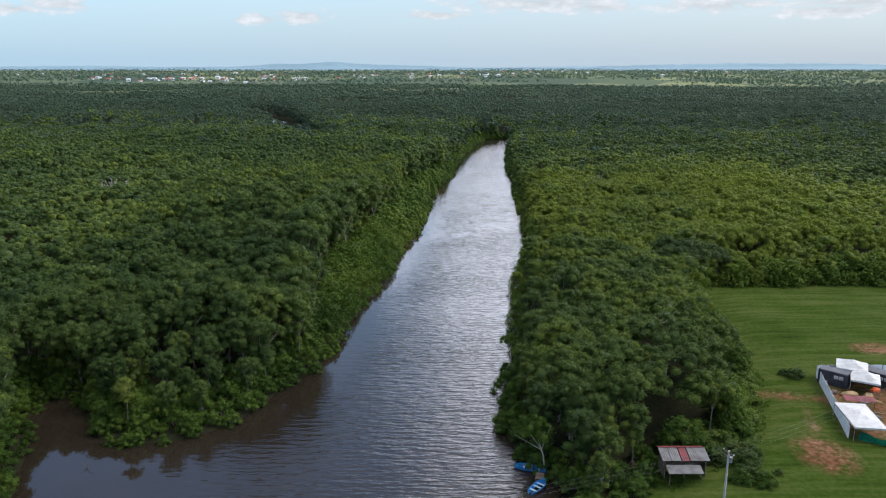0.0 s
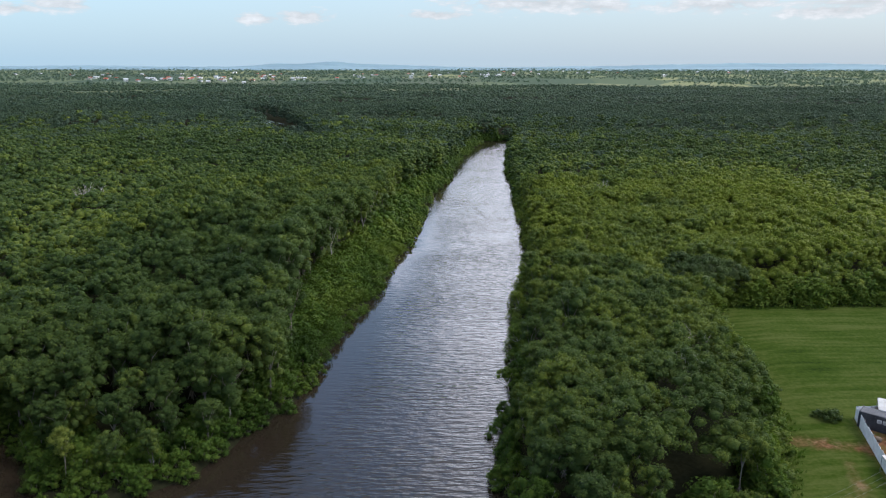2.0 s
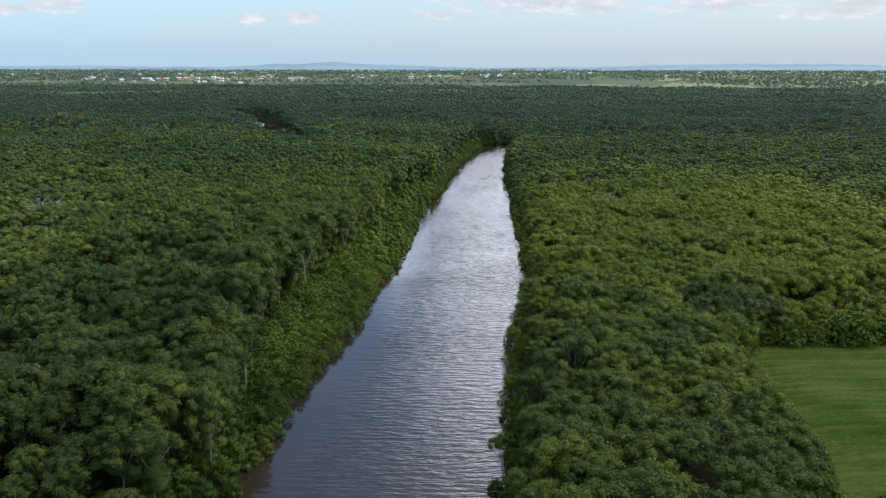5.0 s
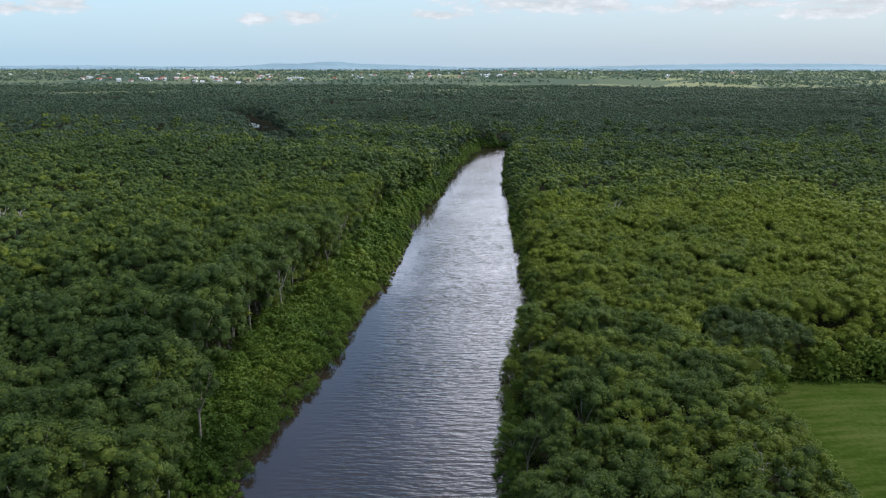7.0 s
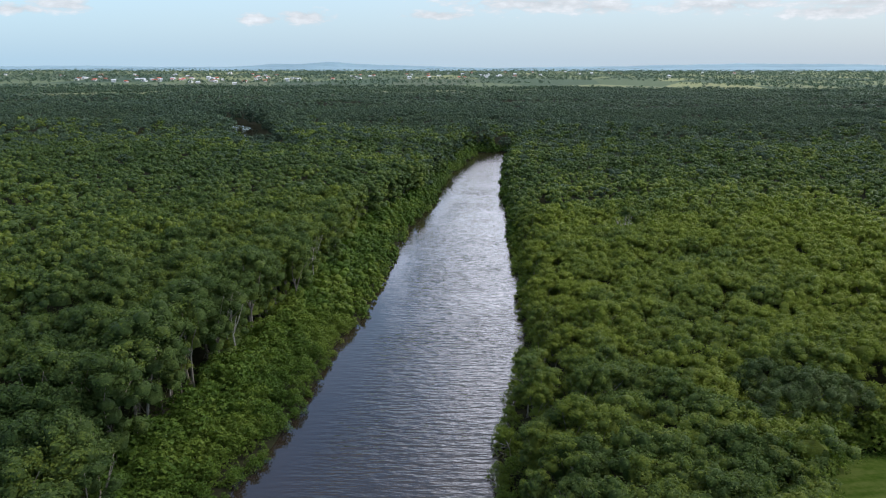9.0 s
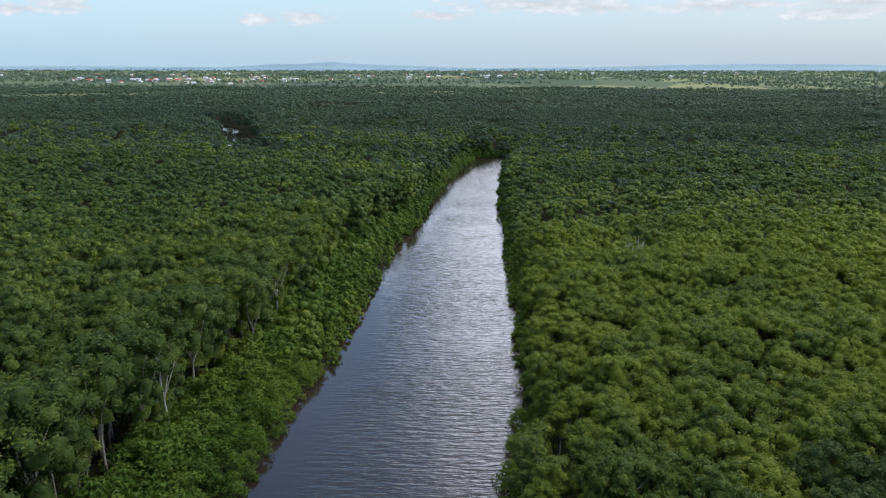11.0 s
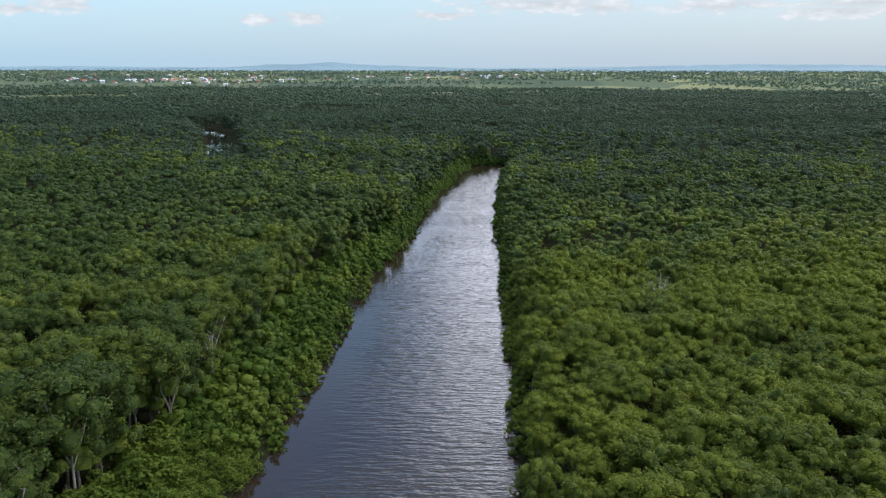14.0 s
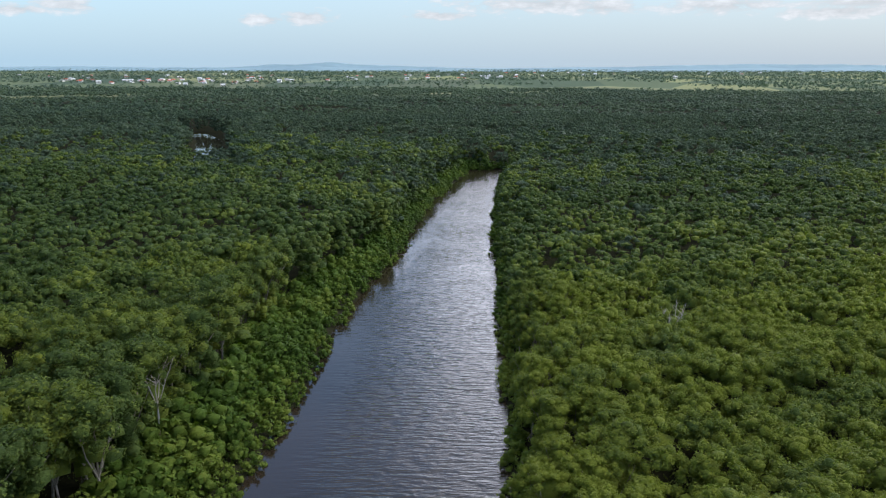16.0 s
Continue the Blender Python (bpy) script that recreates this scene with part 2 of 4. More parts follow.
MAT = {
    "ground": ground_material(),
    "water": water_material(),
    "leaf": foliage("mangrove_leaves", (0.028, 0.052, 0.015), (0.066, 0.101, 0.026), (0.160, 0.192, 0.028)),
    "leaf_bush": foliage("bush_leaves", (0.028, 0.058, 0.010), (0.062, 0.108, 0.017), (0.125, 0.165, 0.026), 0.03),
    "leaf_dark": foliage("dark_broad_leaves", (0.022, 0.040, 0.014), (0.040, 0.066, 0.022), (0.075, 0.105, 0.036), 0.03),
    "leaf_pale": foliage("pale_young_leaves", (0.085, 0.115, 0.020), (0.135, 0.165, 0.030), (0.19, 0.215, 0.05), 0.03),
    # row trees lightened towards blue, aerial haze put into the leaf colour
    "leaf_rows_hazed": foliage("hazed_row_leaves", (0.078, 0.118, 0.098), (0.096, 0.138, 0.112), (0.115, 0.155, 0.115), 0.006, 1.2),
    # mangrove leaf with distance haze mixed into its colour, paler and bluer
    "leaf_far_hazed": foliage("hazed_far_leaves", (0.054, 0.090, 0.060), (0.084, 0.126, 0.078), (0.112, 0.156, 0.086), 0.006, 1.2),
    "grass": foliage("meadow_grass_blades", (0.040, 0.076, 0.010), (0.058, 0.105, 0.014), (0.09, 0.125, 0.03), 0.05, 0.02),
    "bark": worn("pale_bark", (0.24, 0.21, 0.17), (0.09, 0.075, 0.06), 1.2, 0.9),
    "dead_wood": worn("dead_wood", (0.42, 0.38, 0.33), (0.24, 0.21, 0.18), 2.0, 0.9),
    "white_sheet": worn("white_canvas", (0.50, 0.49, 0.475), (0.37, 0.36, 0.35), 0.8, 0.6),
    "white_wall": worn("white_painted_sheet", (0.86, 0.86, 0.86), (0.66, 0.66, 0.66), 0.9, 0.6),
    "dark_paint": worn("dark_container_paint", (0.035, 0.038, 0.048), (0.016, 0.017, 0.022), 0.8, 0.5),
    "grey_metal": worn("grey_metal", (0.32, 0.33, 0.34), (0.16, 0.16, 0.17), 1.0, 0.5, 0.4),
    "rust_sheet": worn("weathered_roof_sheet", (0.16, 0.155, 0.155), (0.07, 0.06, 0.058), 0.9, 0.7, 0.2),
    "red_sheet": worn("red_roof_sheet", (0.20, 0.035, 0.04), (0.09, 0.025, 0.028), 1.0, 0.6),
    "timber": worn("old_timber", (0.16, 0.12, 0.09), (0.06, 0.045, 0.035), 1.5, 0.9),
    "tan": worn("tan_tarpaulin", (0.36, 0.24, 0.12), (0.20, 0.13, 0.07), 1.2, 0.8),
    "orange": worn("orange_plastic", (0.75, 0.13, 0.03), (0.5, 0.08, 0.02), 1.2, 0.5),
    "green_net": worn("green_net", (0.02, 0.24, 0.15), (0.01, 0.14, 0.09), 2.0, 0.8),
    "blue_paint": worn("blue_boat_paint", (0.03, 0.22, 0.50), (0.02, 0.12, 0.30), 2.0, 0.5),
    "pale_blue": worn("pale_boat_inside", (0.40, 0.55, 0.62), (0.25, 0.33, 0.36), 2.0, 0.6),
    "concrete": worn("concrete", (0.42, 0.40, 0.37), (0.26, 0.25, 0.23), 1.0, 0.9),
    "asphalt": worn("asphalt", (0.075, 0.073, 0.070), (0.045, 0.044, 0.043), 0.7, 0.9),
    "wire": worn("wire", (0.22, 0.22, 0.21), (0.15, 0.15, 0.14), 3.0, 0.6),
    "house_white": worn("pale_house_wall", (0.78, 0.76, 0.72), (0.62, 0.60, 0.56), 0.2, 0.8),
    "house_red": worn("red_house_roof", (0.42, 0.11, 0.07), (0.26, 0.07, 0.05), 0.2, 0.8),
    "house_grey": worn("grey_house_roof", (0.62, 0.63, 0.65), (0.42, 0.42, 0.44), 0.2, 0.6),
    # hill green replaced by the blue of the haze before it
    "hill": worn("hazed_hill", (0.18, 0.27, 0.31), (0.14, 0.22, 0.26), 0.003, 1.0),
}


# ---- plan: river, creek, clearing ----
LEFT_BANK = [(106.1, -32), (118.0, -28), (125.2, -24), (139.5, -21), (157.4, -19.5), (169.3, -18), (182.4, -14.8), (200.3, -13), (218.2, -12), (231.3, -9), (248.0, -8), (268.2, -6), (301.6, -5), (327.8, -2), (351.7, 2.5), (380.3, 6), (417.2, 9), (447.0, 13), (497.1, 22), (519.8, 28), (537.6, 29)]
RIGHT_BANK = [(-300, 26), (53.7, 17), (79.9, 16), (89.4, 15.5), (95.4, 12), (101.4, 9), (115.7, 10), (131.2, 13), (149.0, 15.5), (166.9, 17), (182.4, 19), (200.3, 23), (217.0, 25.5), (232.5, 27), (262.3, 28.5), (292.1, 30.5), (324.3, 31), (363.6, 33), (398.2, 34.5), (459.0, 40), (506.6, 44.5), (542.4, 51)]
WEST_SHORE = [(-300, -46), (41.8, -54), (87.1, -57), (101.4, -63), (113.3, -68)]       # far side of the creek
POINT = [(115.7, -63), (106.1, -57), (99.6, -50), (99.6, -41)]          # wooded point between creek and river
LAGOON = [(-116, 572.0), (-152, 685.4), (-176, 728.4)]      # a second reach in the wood
FIELD = [(59, 170.5), (66, 177.6), (100, 178.8), (200, 176.5), (200, 29.8), (26, 29.8), (22, 79.9), (28, 89.4), (43, 99.0), (52, 114.5), (57, 138.3)]


def to_polygon(px, py, poly):
    """Distance from points to a closed outline, minus inside."""
    best = np.full(px.shape, 1e9)
    inside = np.zeros(px.shape, bool)
    n = len(poly)
    for i in range(n):
        (x0, y0), (x1, y1) = poly[i], poly[(i + 1) % n]
        best = np.minimum(best, to_segment(px, py, x0, y0, x1, y1))
        if y0 != y1:
            cross = ((y0 > py) != (y1 > py)) & (px < (x1 - x0) * (py - y0) / (y1 - y0) + x0)
            inside ^= cross
    return np.where(inside, -best, best)


def to_segment(px, py, x0, y0, x1, y1):
    dx, dy = x1 - x0, y1 - y0
    k = np.clip(((px - x0) * dx + (py - y0) * dy) / (dx * dx + dy * dy), 0, 1)
    return np.hypot(px - x0 - k * dx, py - y0 - k * dy)


RIVER = [(x, y) for y, x in RIGHT_BANK] + [(x, y) for y, x in reversed(LEFT_BANK)] + [(x, y) for y, x in reversed(POINT)] + [(x, y) for y, x in reversed(WEST_SHORE)]


def to_water(px, py):
    d = to_polygon(px, py, RIVER)
    for line, half in ((LAGOON, 8.0),):
        for (x0, y0), (x1, y1) in zip(line, line[1:]):
            d = np.minimum(d, to_segment(px, py, x0, y0, x1, y1) - half)
    return d


def smooth(a, b, v):
    k = np.clip((v - a) / (b - a), 0, 1)
    return k * k * (3 - 2 * k)


def wavy(px, py, s, seed):
    """Cheap smooth unevenness between -1 and 1."""
    r = np.random.RandomState(seed)
    v = 0
    for i in range(5):
        a, p, q = r.uniform(0, 6.28), r.uniform(0, 6.28), r.uniform(0.6, 1.6)
        v = v + np.sin((px * math.cos(a) + py * math.sin(a)) * s * q + p)
    return v / 5


FOREST_END = 1330.0


def forest_edge(px):
    return FOREST_END + 40 * np.sin(px * 0.004 + 1) + 30 * np.sin(px * 0.011)


def land_height(px, py):
    d = to_water(px, py)
    f = to_polygon(px, py, FIELD)
    z = -1.6 + 2.1 * smooth(-3.0, 1.5, d) + 1.0 * smooth(2, -12, f) * smooth(0, 8, d)
    return z + 0.12 * wavy(px, py, 0.5, 3) * smooth(0, 4, d)


# ---- mesh helpers ----
def mesh_of(name, verts, faces, mats, smooth_faces=False):
    """faces: one array of triangles or quads, or a list of both."""
    me = bpy.data.meshes.new(name)
    verts = np.asarray(verts, np.float32)
    groups = faces if isinstance(faces, list) else [faces]
    groups = [np.asarray(g, np.int32) for g in groups if len(g)]
    loops = np.concatenate([g.ravel() for g in groups])
    sizes = np.concatenate([np.full(len(g), g.shape[1], np.int32) for g in groups])
    starts = np.concatenate([[0], np.cumsum(sizes)[:-1]]).astype(np.int32)
    me.vertices.add(len(verts))
    me.vertices.foreach_set("co", verts.ravel())
    me.loops.add(len(loops))
    me.loops.foreach_set("vertex_index", loops)
    me.polygons.add(len(sizes))
    me.polygons.foreach_set("loop_start", starts)
    if smooth_faces:
        me.polygons.foreach_set("use_smooth", np.ones(len(sizes), bool))
    for m in mats:
        me.materials.append(m)
    me.update(calc_edges=True)
    return me


def part(name, data, parent, label="", mat=None):
    """A mesh, or a bmesh, as one object under a thing or a part."""
    if isinstance(data, bmesh.types.BMesh):
        me = bpy.data.meshes.new(name)
        data.to_mesh(me)
        data.free()
        if mat:
            me.materials.append(mat)
        data = me
    ob = new(name, data)
    ob.parent = parent
    if label:
        tagged(ob, label)
    return ob


def thing(name, m, label, category, group="", kind=""):
    ob = new(name)
    ob.matrix_world = m
    return tagged(ob, label, category, group, kind)


def box(bm, size, m=None, bevel=0.0):
    m = m or Matrix()
    r = bmesh.ops.create_cube(bm, size=1.0, matrix=m @ Matrix.Diagonal((*size, 1)))
    if bevel:
        edges = list({e for v in r["verts"] for e in v.link_edges})
        bmesh.ops.bevel(bm, geom=edges, offset=bevel, segments=1, affect="EDGES")
    return r["verts"]


def rod(bm, a, b, r0, r1=None, sides=6):
    a, b = Vector(a), Vector(b)
    way = b - a
    m = Matrix.Translation((a + b) / 2) @ way.to_track_quat("Z", "Y").to_matrix().to_4x4()
    bmesh.ops.create_cone(bm, cap_ends=True, segments=sides, radius1=r0, radius2=r0 if r1 is None else r1, depth=way.length, matrix=m)


# ---- ground and water ----
def build_ground():
    def lines(lo, hi, step, far):
        near = np.arange(lo, hi + 0.1, step)
        grow, v, s = [], 0.0, step
        while v < far:
            s *= 1.35
            v += s
            grow.append(v)
        grow = np.array(grow)
        return np.concatenate([(lo - grow)[::-1], near, hi + grow])
    xs, ys = lines(-200, 140, 3.4, 5200), lines(24, 740, 3.6, 5200)
    xs = np.unique(np.concatenate([xs, np.arange(22.0, 104.0, 1.25)]))
    ys = np.unique(np.concatenate([ys, np.arange(80.5, 140.0, 1.4)]))
    gx, gy = np.meshgrid(xs, ys)
    px, py = gx.ravel(), gy.ravel()
    z = land_height(px, py)
    far = smooth(forest_edge(px) - 120, forest_edge(px) + 40, py)
    back = smooth(-20, -120, py)
    z = z + 1.5 * far + 1.5 * back
    w = len(xs)
    i = (np.arange(len(ys) - 1)[:, None] * w + np.arange(w - 1)[None]).ravel()
    me = mesh_of("ground", np.stack([px, py, z], 1), np.stack([i, i + 1, i + w + 1, i + w], 1), [MAT["ground"]], True)
    f = to_polygon(px, py, FIELD)
    grass = np.maximum(smooth(1.5, -2.5, f), smooth(58, 46, py) * smooth(1, 4, to_water(px, py)))
    track = np.minimum(to_segment(px, py, 53, 115.6, 63.5, 110.8), to_segment(px, py, 59, 110, 56, 99) + 0.9)
    bare = smooth(1.9, 0.2, track + 0.8 * wavy(px, py, 0.9, 8)) * grass
    yard = to_polygon(px, py, [(60, 99), (66, 120.4), (98, 122), (98, 94)])
    bare = np.maximum(bare, smooth(0.5, -1.0, yard))
    patch = np.minimum(np.hypot((px - 84) / 5, (py - 133.5) / 3), np.hypot((px - 54.4) / 4.2, (py - 94.0) / 5.6))
    bare = np.maximum(bare, smooth(1.2, 0.6, patch))
    col = me.color_attributes.new("cover", "FLOAT_COLOR", "POINT")
    data = np.stack([grass, bare, np.maximum(far, back), np.ones_like(px)], 1).astype(np.float32)
    col.data.foreach_set("color", data.ravel())
    tagged(new("ground", me), "muddy swamp ground with a green meadow clearing and distant farm land", "ground", kind="structure")


def build_water():
    xs = np.concatenate([np.arange(-330, -90, 20.0), np.arange(-90, 62, 2.0), np.arange(62, 160, 20.0)])
    ys = np.concatenate([np.arange(-320, 60, 20.0), np.arange(60, 560, 2.5), np.arange(560, 1000, 20.0)])
    gx, gy = np.meshgrid(xs, ys)
    px, py = gx.ravel(), gy.ravel()
    w = len(xs)
    i = (np.arange(len(ys) - 1)[:, None] * w + np.arange(w - 1)[None]).ravel()
    me = mesh_of("river_water", np.stack([px, py, px * 0], 1), np.stack([i, i + 1, i + w + 1, i + w], 1), [MAT["water"]], True)
    # open water is ruffled by the wind; the creek and the west bank lie sheltered
    west = to_segment(px, py, -60, 80, -55, 100)
    for (y0, x0), (y1, x1) in zip(LEFT_BANK, LEFT_BANK[1:]):
        west = np.minimum(west, to_segment(px, py, x0, y0, x1, y1))
    wind = (0.12 + 0.88 * smooth(2, 13, west)) * (0.04 + 0.96 * smooth(-46, -24, px + 0.25 * (py - 100) * (py < 108)))
    att = me.attributes.new("wind", "FLOAT", "POINT")
    att.data.foreach_set("value", wind.astype(np.float32))
    tagged(new("water", me), "brown rippled river water reflecting the pale sky", "water", kind="structure")


build_ground()
build_water()

# ---- trees ----
def ico(level):
    bm = bmesh.new()
    bmesh.ops.create_icosphere(bm, subdivisions=level, radius=1.0)
    v = np.array([p.co[:] for p in bm.verts])
    f = np.array([[q.index for q in p.verts] for p in bm.faces if p.calc_center_median().z > -0.5])
    bm.free()
    return v, f


ICO = {0: (np.zeros((0, 3)), np.zeros((0, 3), int)), 1: ico(1)}   # 0: loose leaves only


def unit(v):
    return v / np.maximum(np.linalg.norm(v, axis=1, keepdims=True), 1e-6)


def clump(rng, level, leaves, leaf, r, squash=0.8, quads=True, core_size=0.80):
    """A tuft of foliage: a rounded, knobbly mass of leaves with single leaves standing out of it."""
    v, f = ICO[level]
    core = v * (core_size + 0.12 * rng.standard_normal((len(v), 1)).clip(-1.6, 1.6)) * r
    d = unit(rng.standard_normal((leaves, 3)) + (0, 0, 0.45))
    at = d * r * rng.uniform(0.74, 1.13, (leaves, 1))
    nrm = unit(d + 0.48 * rng.standard_normal((leaves, 3)) + (0, 0, 0.2))
    a = unit(np.cross(nrm, rng.standard_normal((leaves, 3))))
    b = np.cross(nrm, a)
    s = leaf * rng.uniform(0.6, 1.3, (leaves, 1))
    if quads:
        pts = np.stack([at - a * s, at - b * s * 0.55 + nrm * s * 0.15, at + a * s, at + b * s * 0.55 + nrm * s * 0.15], 1)
    else:
        pts = np.stack([at - a * s, at + a * s * 0.7 - b * s * 0.75, at + a * s * 0.5 + b * s * 0.8], 1)
    k = pts.shape[1]
    verts = np.concatenate([core, pts.reshape(-1, 3)]) * (1, 1, squash)
    cards = len(core) + np.arange(leaves * k).reshape(leaves, k)
    return verts, f, cards


def join(pieces):
    vs, ts, cs, o = [], [], [], 0
    for v, t, c in pieces:
        vs.append(v)
        ts.append(t + o)
        cs.append(c + o)
        o += len(v)
    return np.concatenate(vs), np.concatenate(ts), np.concatenate(cs)


def crown(seed, tufts, level, leaves, leaf, radius, depth, tuft, quads=True, core_size=0.80, flat=(0.72, 0.95)):
    """An uneven dome of rounded tufts over a closed heart; its top lies at z = 0."""
    rng = np.random.RandomState(seed)
    heart = radius * 0.66
    pieces = []
    if tufts > 3:
        v, t, c = clump(rng, max(level, 1), leaves, leaf, heart, min(0.95, depth / heart), quads, 0.68)
        pieces.append((v + (0, 0, -tuft * 1.1 - heart * 0.85), t, c))
    lean = rng.uniform(-0.25, 0.25, 2)
    for i in range(tufts):
        k = (i + 0.5) / tufts
        a = i * 2.39996 + rng.uniform(-0.5, 0.5)
        q = math.sqrt(k) * rng.uniform(0.84, 1.08)
        z = -depth * q ** 2.2 * rng.uniform(0.7, 1.15) + rng.uniform(-0.5, 0.5)
        r = tuft * rng.uniform(0.6, 1.25)
        v, t, c = clump(rng, level, leaves, leaf, r, rng.uniform(*flat), quads, core_size)
        x, y = q * radius * math.cos(a), q * radius * math.sin(a)
        pieces.append((v + (x, y, z - r * 0.7 + lean[0] * x + lean[1] * y), t, c))
    return join(pieces)


def shrub(seed, tufts, level, leaves, leaf, radius, height, tuft, quads=True):
    """A bush that is leafy down to the ground; its base lies at z = 0."""
    rng = np.random.RandomState(seed)
    pieces = []
    for i in range(tufts):
        a, k = i * 2.39996, (i + 0.5) / tufts
        z = height * (1 - k) * rng.uniform(0.75, 1.1)
        q = radius * math.sqrt(k) * rng.uniform(0.7, 1.1)
        r = tuft * rng.uniform(0.7, 1.25)
        v, t, c = clump(rng, level, leaves, leaf, r, rng.uniform(0.7, 0.95), quads, 0.66)
        pieces.append((v + (q * math.cos(a), q * math.sin(a), max(z, r * 0.35)), t, c))
    return join(pieces)


def trunk_mesh(seed, height, spread, bare=False):
    """A tapered, leaning trunk that forks into limbs; stilt roots at its foot."""
    rng = random.Random(seed)
    bm = bmesh.new()
    lean = Vector((rng.uniform(-0.1, 0.1), rng.uniform(-0.1, 0.1), 1))
    fork = height * rng.uniform(0.4, 0.55)
    a = Vector((0, 0, -0.5))
    mid = lean * fork * 0.5 + Vector((rng.uniform(-0.2, 0.2), rng.uniform(-0.2, 0.2), 0))
    top = lean * fork
    rod(bm, a, mid, 0.19, 0.14)
    rod(bm, mid, top, 0.14, 0.11)
    for i in range(5):
        w = i * 1.26 + rng.uniform(-0.4, 0.4)
        elbow = top + Vector((math.cos(w) * spread * 0.35, math.sin(w) * spread * 0.35, (height - fork) * rng.uniform(0.35, 0.55)))
        tip = top + Vector((math.cos(w + 0.3) * spread * 0.75, math.sin(w + 0.3) * spread * 0.75, (height - fork) * rng.uniform(0.7, 0.98)))
        rod(bm, top, elbow, 0.09, 0.06, 5)
        rod(bm, elbow, tip, 0.06, 0.025, 5)
        if bare:
            for j in range(5):
                s = elbow.lerp(tip, rng.uniform(0.0, 0.9))
                t = s + Vector((rng.uniform(-1, 1), rng.uniform(-1, 1), rng.uniform(0.3, 1.3))) * 1.1
                rod(bm, s, t, 0.045, 0.015, 4)
                for _ in range(2):
                    rod(bm, s.lerp(t, 0.6), t + Vector((rng.uniform(-1, 1), rng.uniform(-1, 1), rng.uniform(-0.2, 0.8))) * 0.6, 0.02, 0.008, 3)
    for i in range(4):
        w = i * 1.57 + rng.uniform(-0.4, 0.4)
        rod(bm, (math.cos(w) * 0.9, math.sin(w) * 0.9, -0.6), (math.cos(w) * 0.12, math.sin(w) * 0.12, 1.1), 0.05, 0.06, 4)
    return bm


def leafy_mesh(name, tpl, mat):
    return mesh_of(name, tpl[0], [tpl[1], tpl[2]], [mat])


def heights(px, py, d):
    """How tall the wood stands at a place."""
    west = px < np.interp(py, [106, 244, 518], [-30, 10, 40])
    h = np.where(west, 15.0, 12.2) + np.where(west, 2.4, 1.2) * wavy(px, py, 0.05, 21) + 1.3 * wavy(px, py, 0.2, 22)
    h = h - np.where(west, 2.0, 2.2) * smooth(12, 3, d)
    h = h + np.where(west, 2.4, 0) * smooth(60, 20, np.hypot(px + 36, (py - 228) * 0.6))
    tip = smooth(26, 8, np.hypot(px + 42, py - 104))
    h = h - 5.0 * tip
    h = h + 1.5 * smooth(540, 1600, py)
    # older and younger stands: long low swells in the canopy away from the river's near reach
    h = h + 3.2 * smooth(330, 560, py) * wavy(px * 0.45, py, 0.035, 23) * smooth(10, 40, d)
    # young low growth before the second reach
    h = h - 5.2 * smooth(17, 9, to_segment(px, py, -78, 460, -124, 592))
    f = to_polygon(px, py, FIELD)
    h = h - 4.5 * smooth(9, 2, f) * smooth(160, 138, py)
    h = h - 4.2 * smooth(15, 3, f) * smooth(160, 172, py)
    return h


def grid_points(x0, x1, y0, y1, step, seed, deep=0.87):
    rng = np.random.RandomState(seed)
    gx, gy = np.meshgrid(np.arange(x0, x1, step), np.arange(y0, y1, step * deep))
    gx = gx + (np.arange(gx.shape[0]) % 2)[:, None] * step * 0.5
    px, py = gx.ravel(), gy.ravel()
    return px + rng.uniform(-0.34, 0.34, px.shape) * step, py + rng.uniform(-0.34, 0.34, px.shape) * step * deep


def in_sight(px, py):
    return (px > -0.64 * py - 25) & (px < 0.64 * py + 30)


def scatter(name, tpls, px, py, pz, scale, mat, label, seed):
    """Far and uncounted foliage as one mesh."""
    rng = np.random.RandomState(seed)
    pick = rng.randint(0, len(tpls), len(px))
    turn = rng.uniform(0, 6.283, len(px))
    vs, ts, cs, o = [], [], [], 0
    for k, (v, t, c) in enumerate(tpls):
        w = np.nonzero(pick == k)[0]
        if not len(w):
            continue
        co, si = np.cos(turn[w])[:, None], np.sin(turn[w])[:, None]
        s = scale[w][:, None]
        x = (v[:, 0] * co - v[:, 1] * si) * s + px[w][:, None]
        y = (v[:, 0] * si + v[:, 1] * co) * s + py[w][:, None]
        z = v[:, 2] * s + pz[w][:, None]
        vs.append(np.stack([x, y, z], 2).reshape(-1, 3))
        off = (o + np.arange(len(w)) * len(v))[:, None, None]
        ts.append((t[None] + off).reshape(-1, t.shape[1]))
        cs.append((c[None] + off).reshape(-1, c.shape[1]))
        o += len(w) * len(v)
    groups = [np.concatenate(ts), np.concatenate(cs)]
    if groups[0].shape[1] == groups[1].shape[1]:
        groups = [np.concatenate(groups)]
    me = mesh_of(name, np.concatenate(vs), groups, [mat])
    return tagged(new(name, me), label, "trees", kind="stuff")


NEAR_Y = 318.0
BELT_Y, BELT = (125, 148, 166, 290, 400), (2.6, 6.0, 14.5, 13.0, 5.0)   # width of the low growth on the west bank


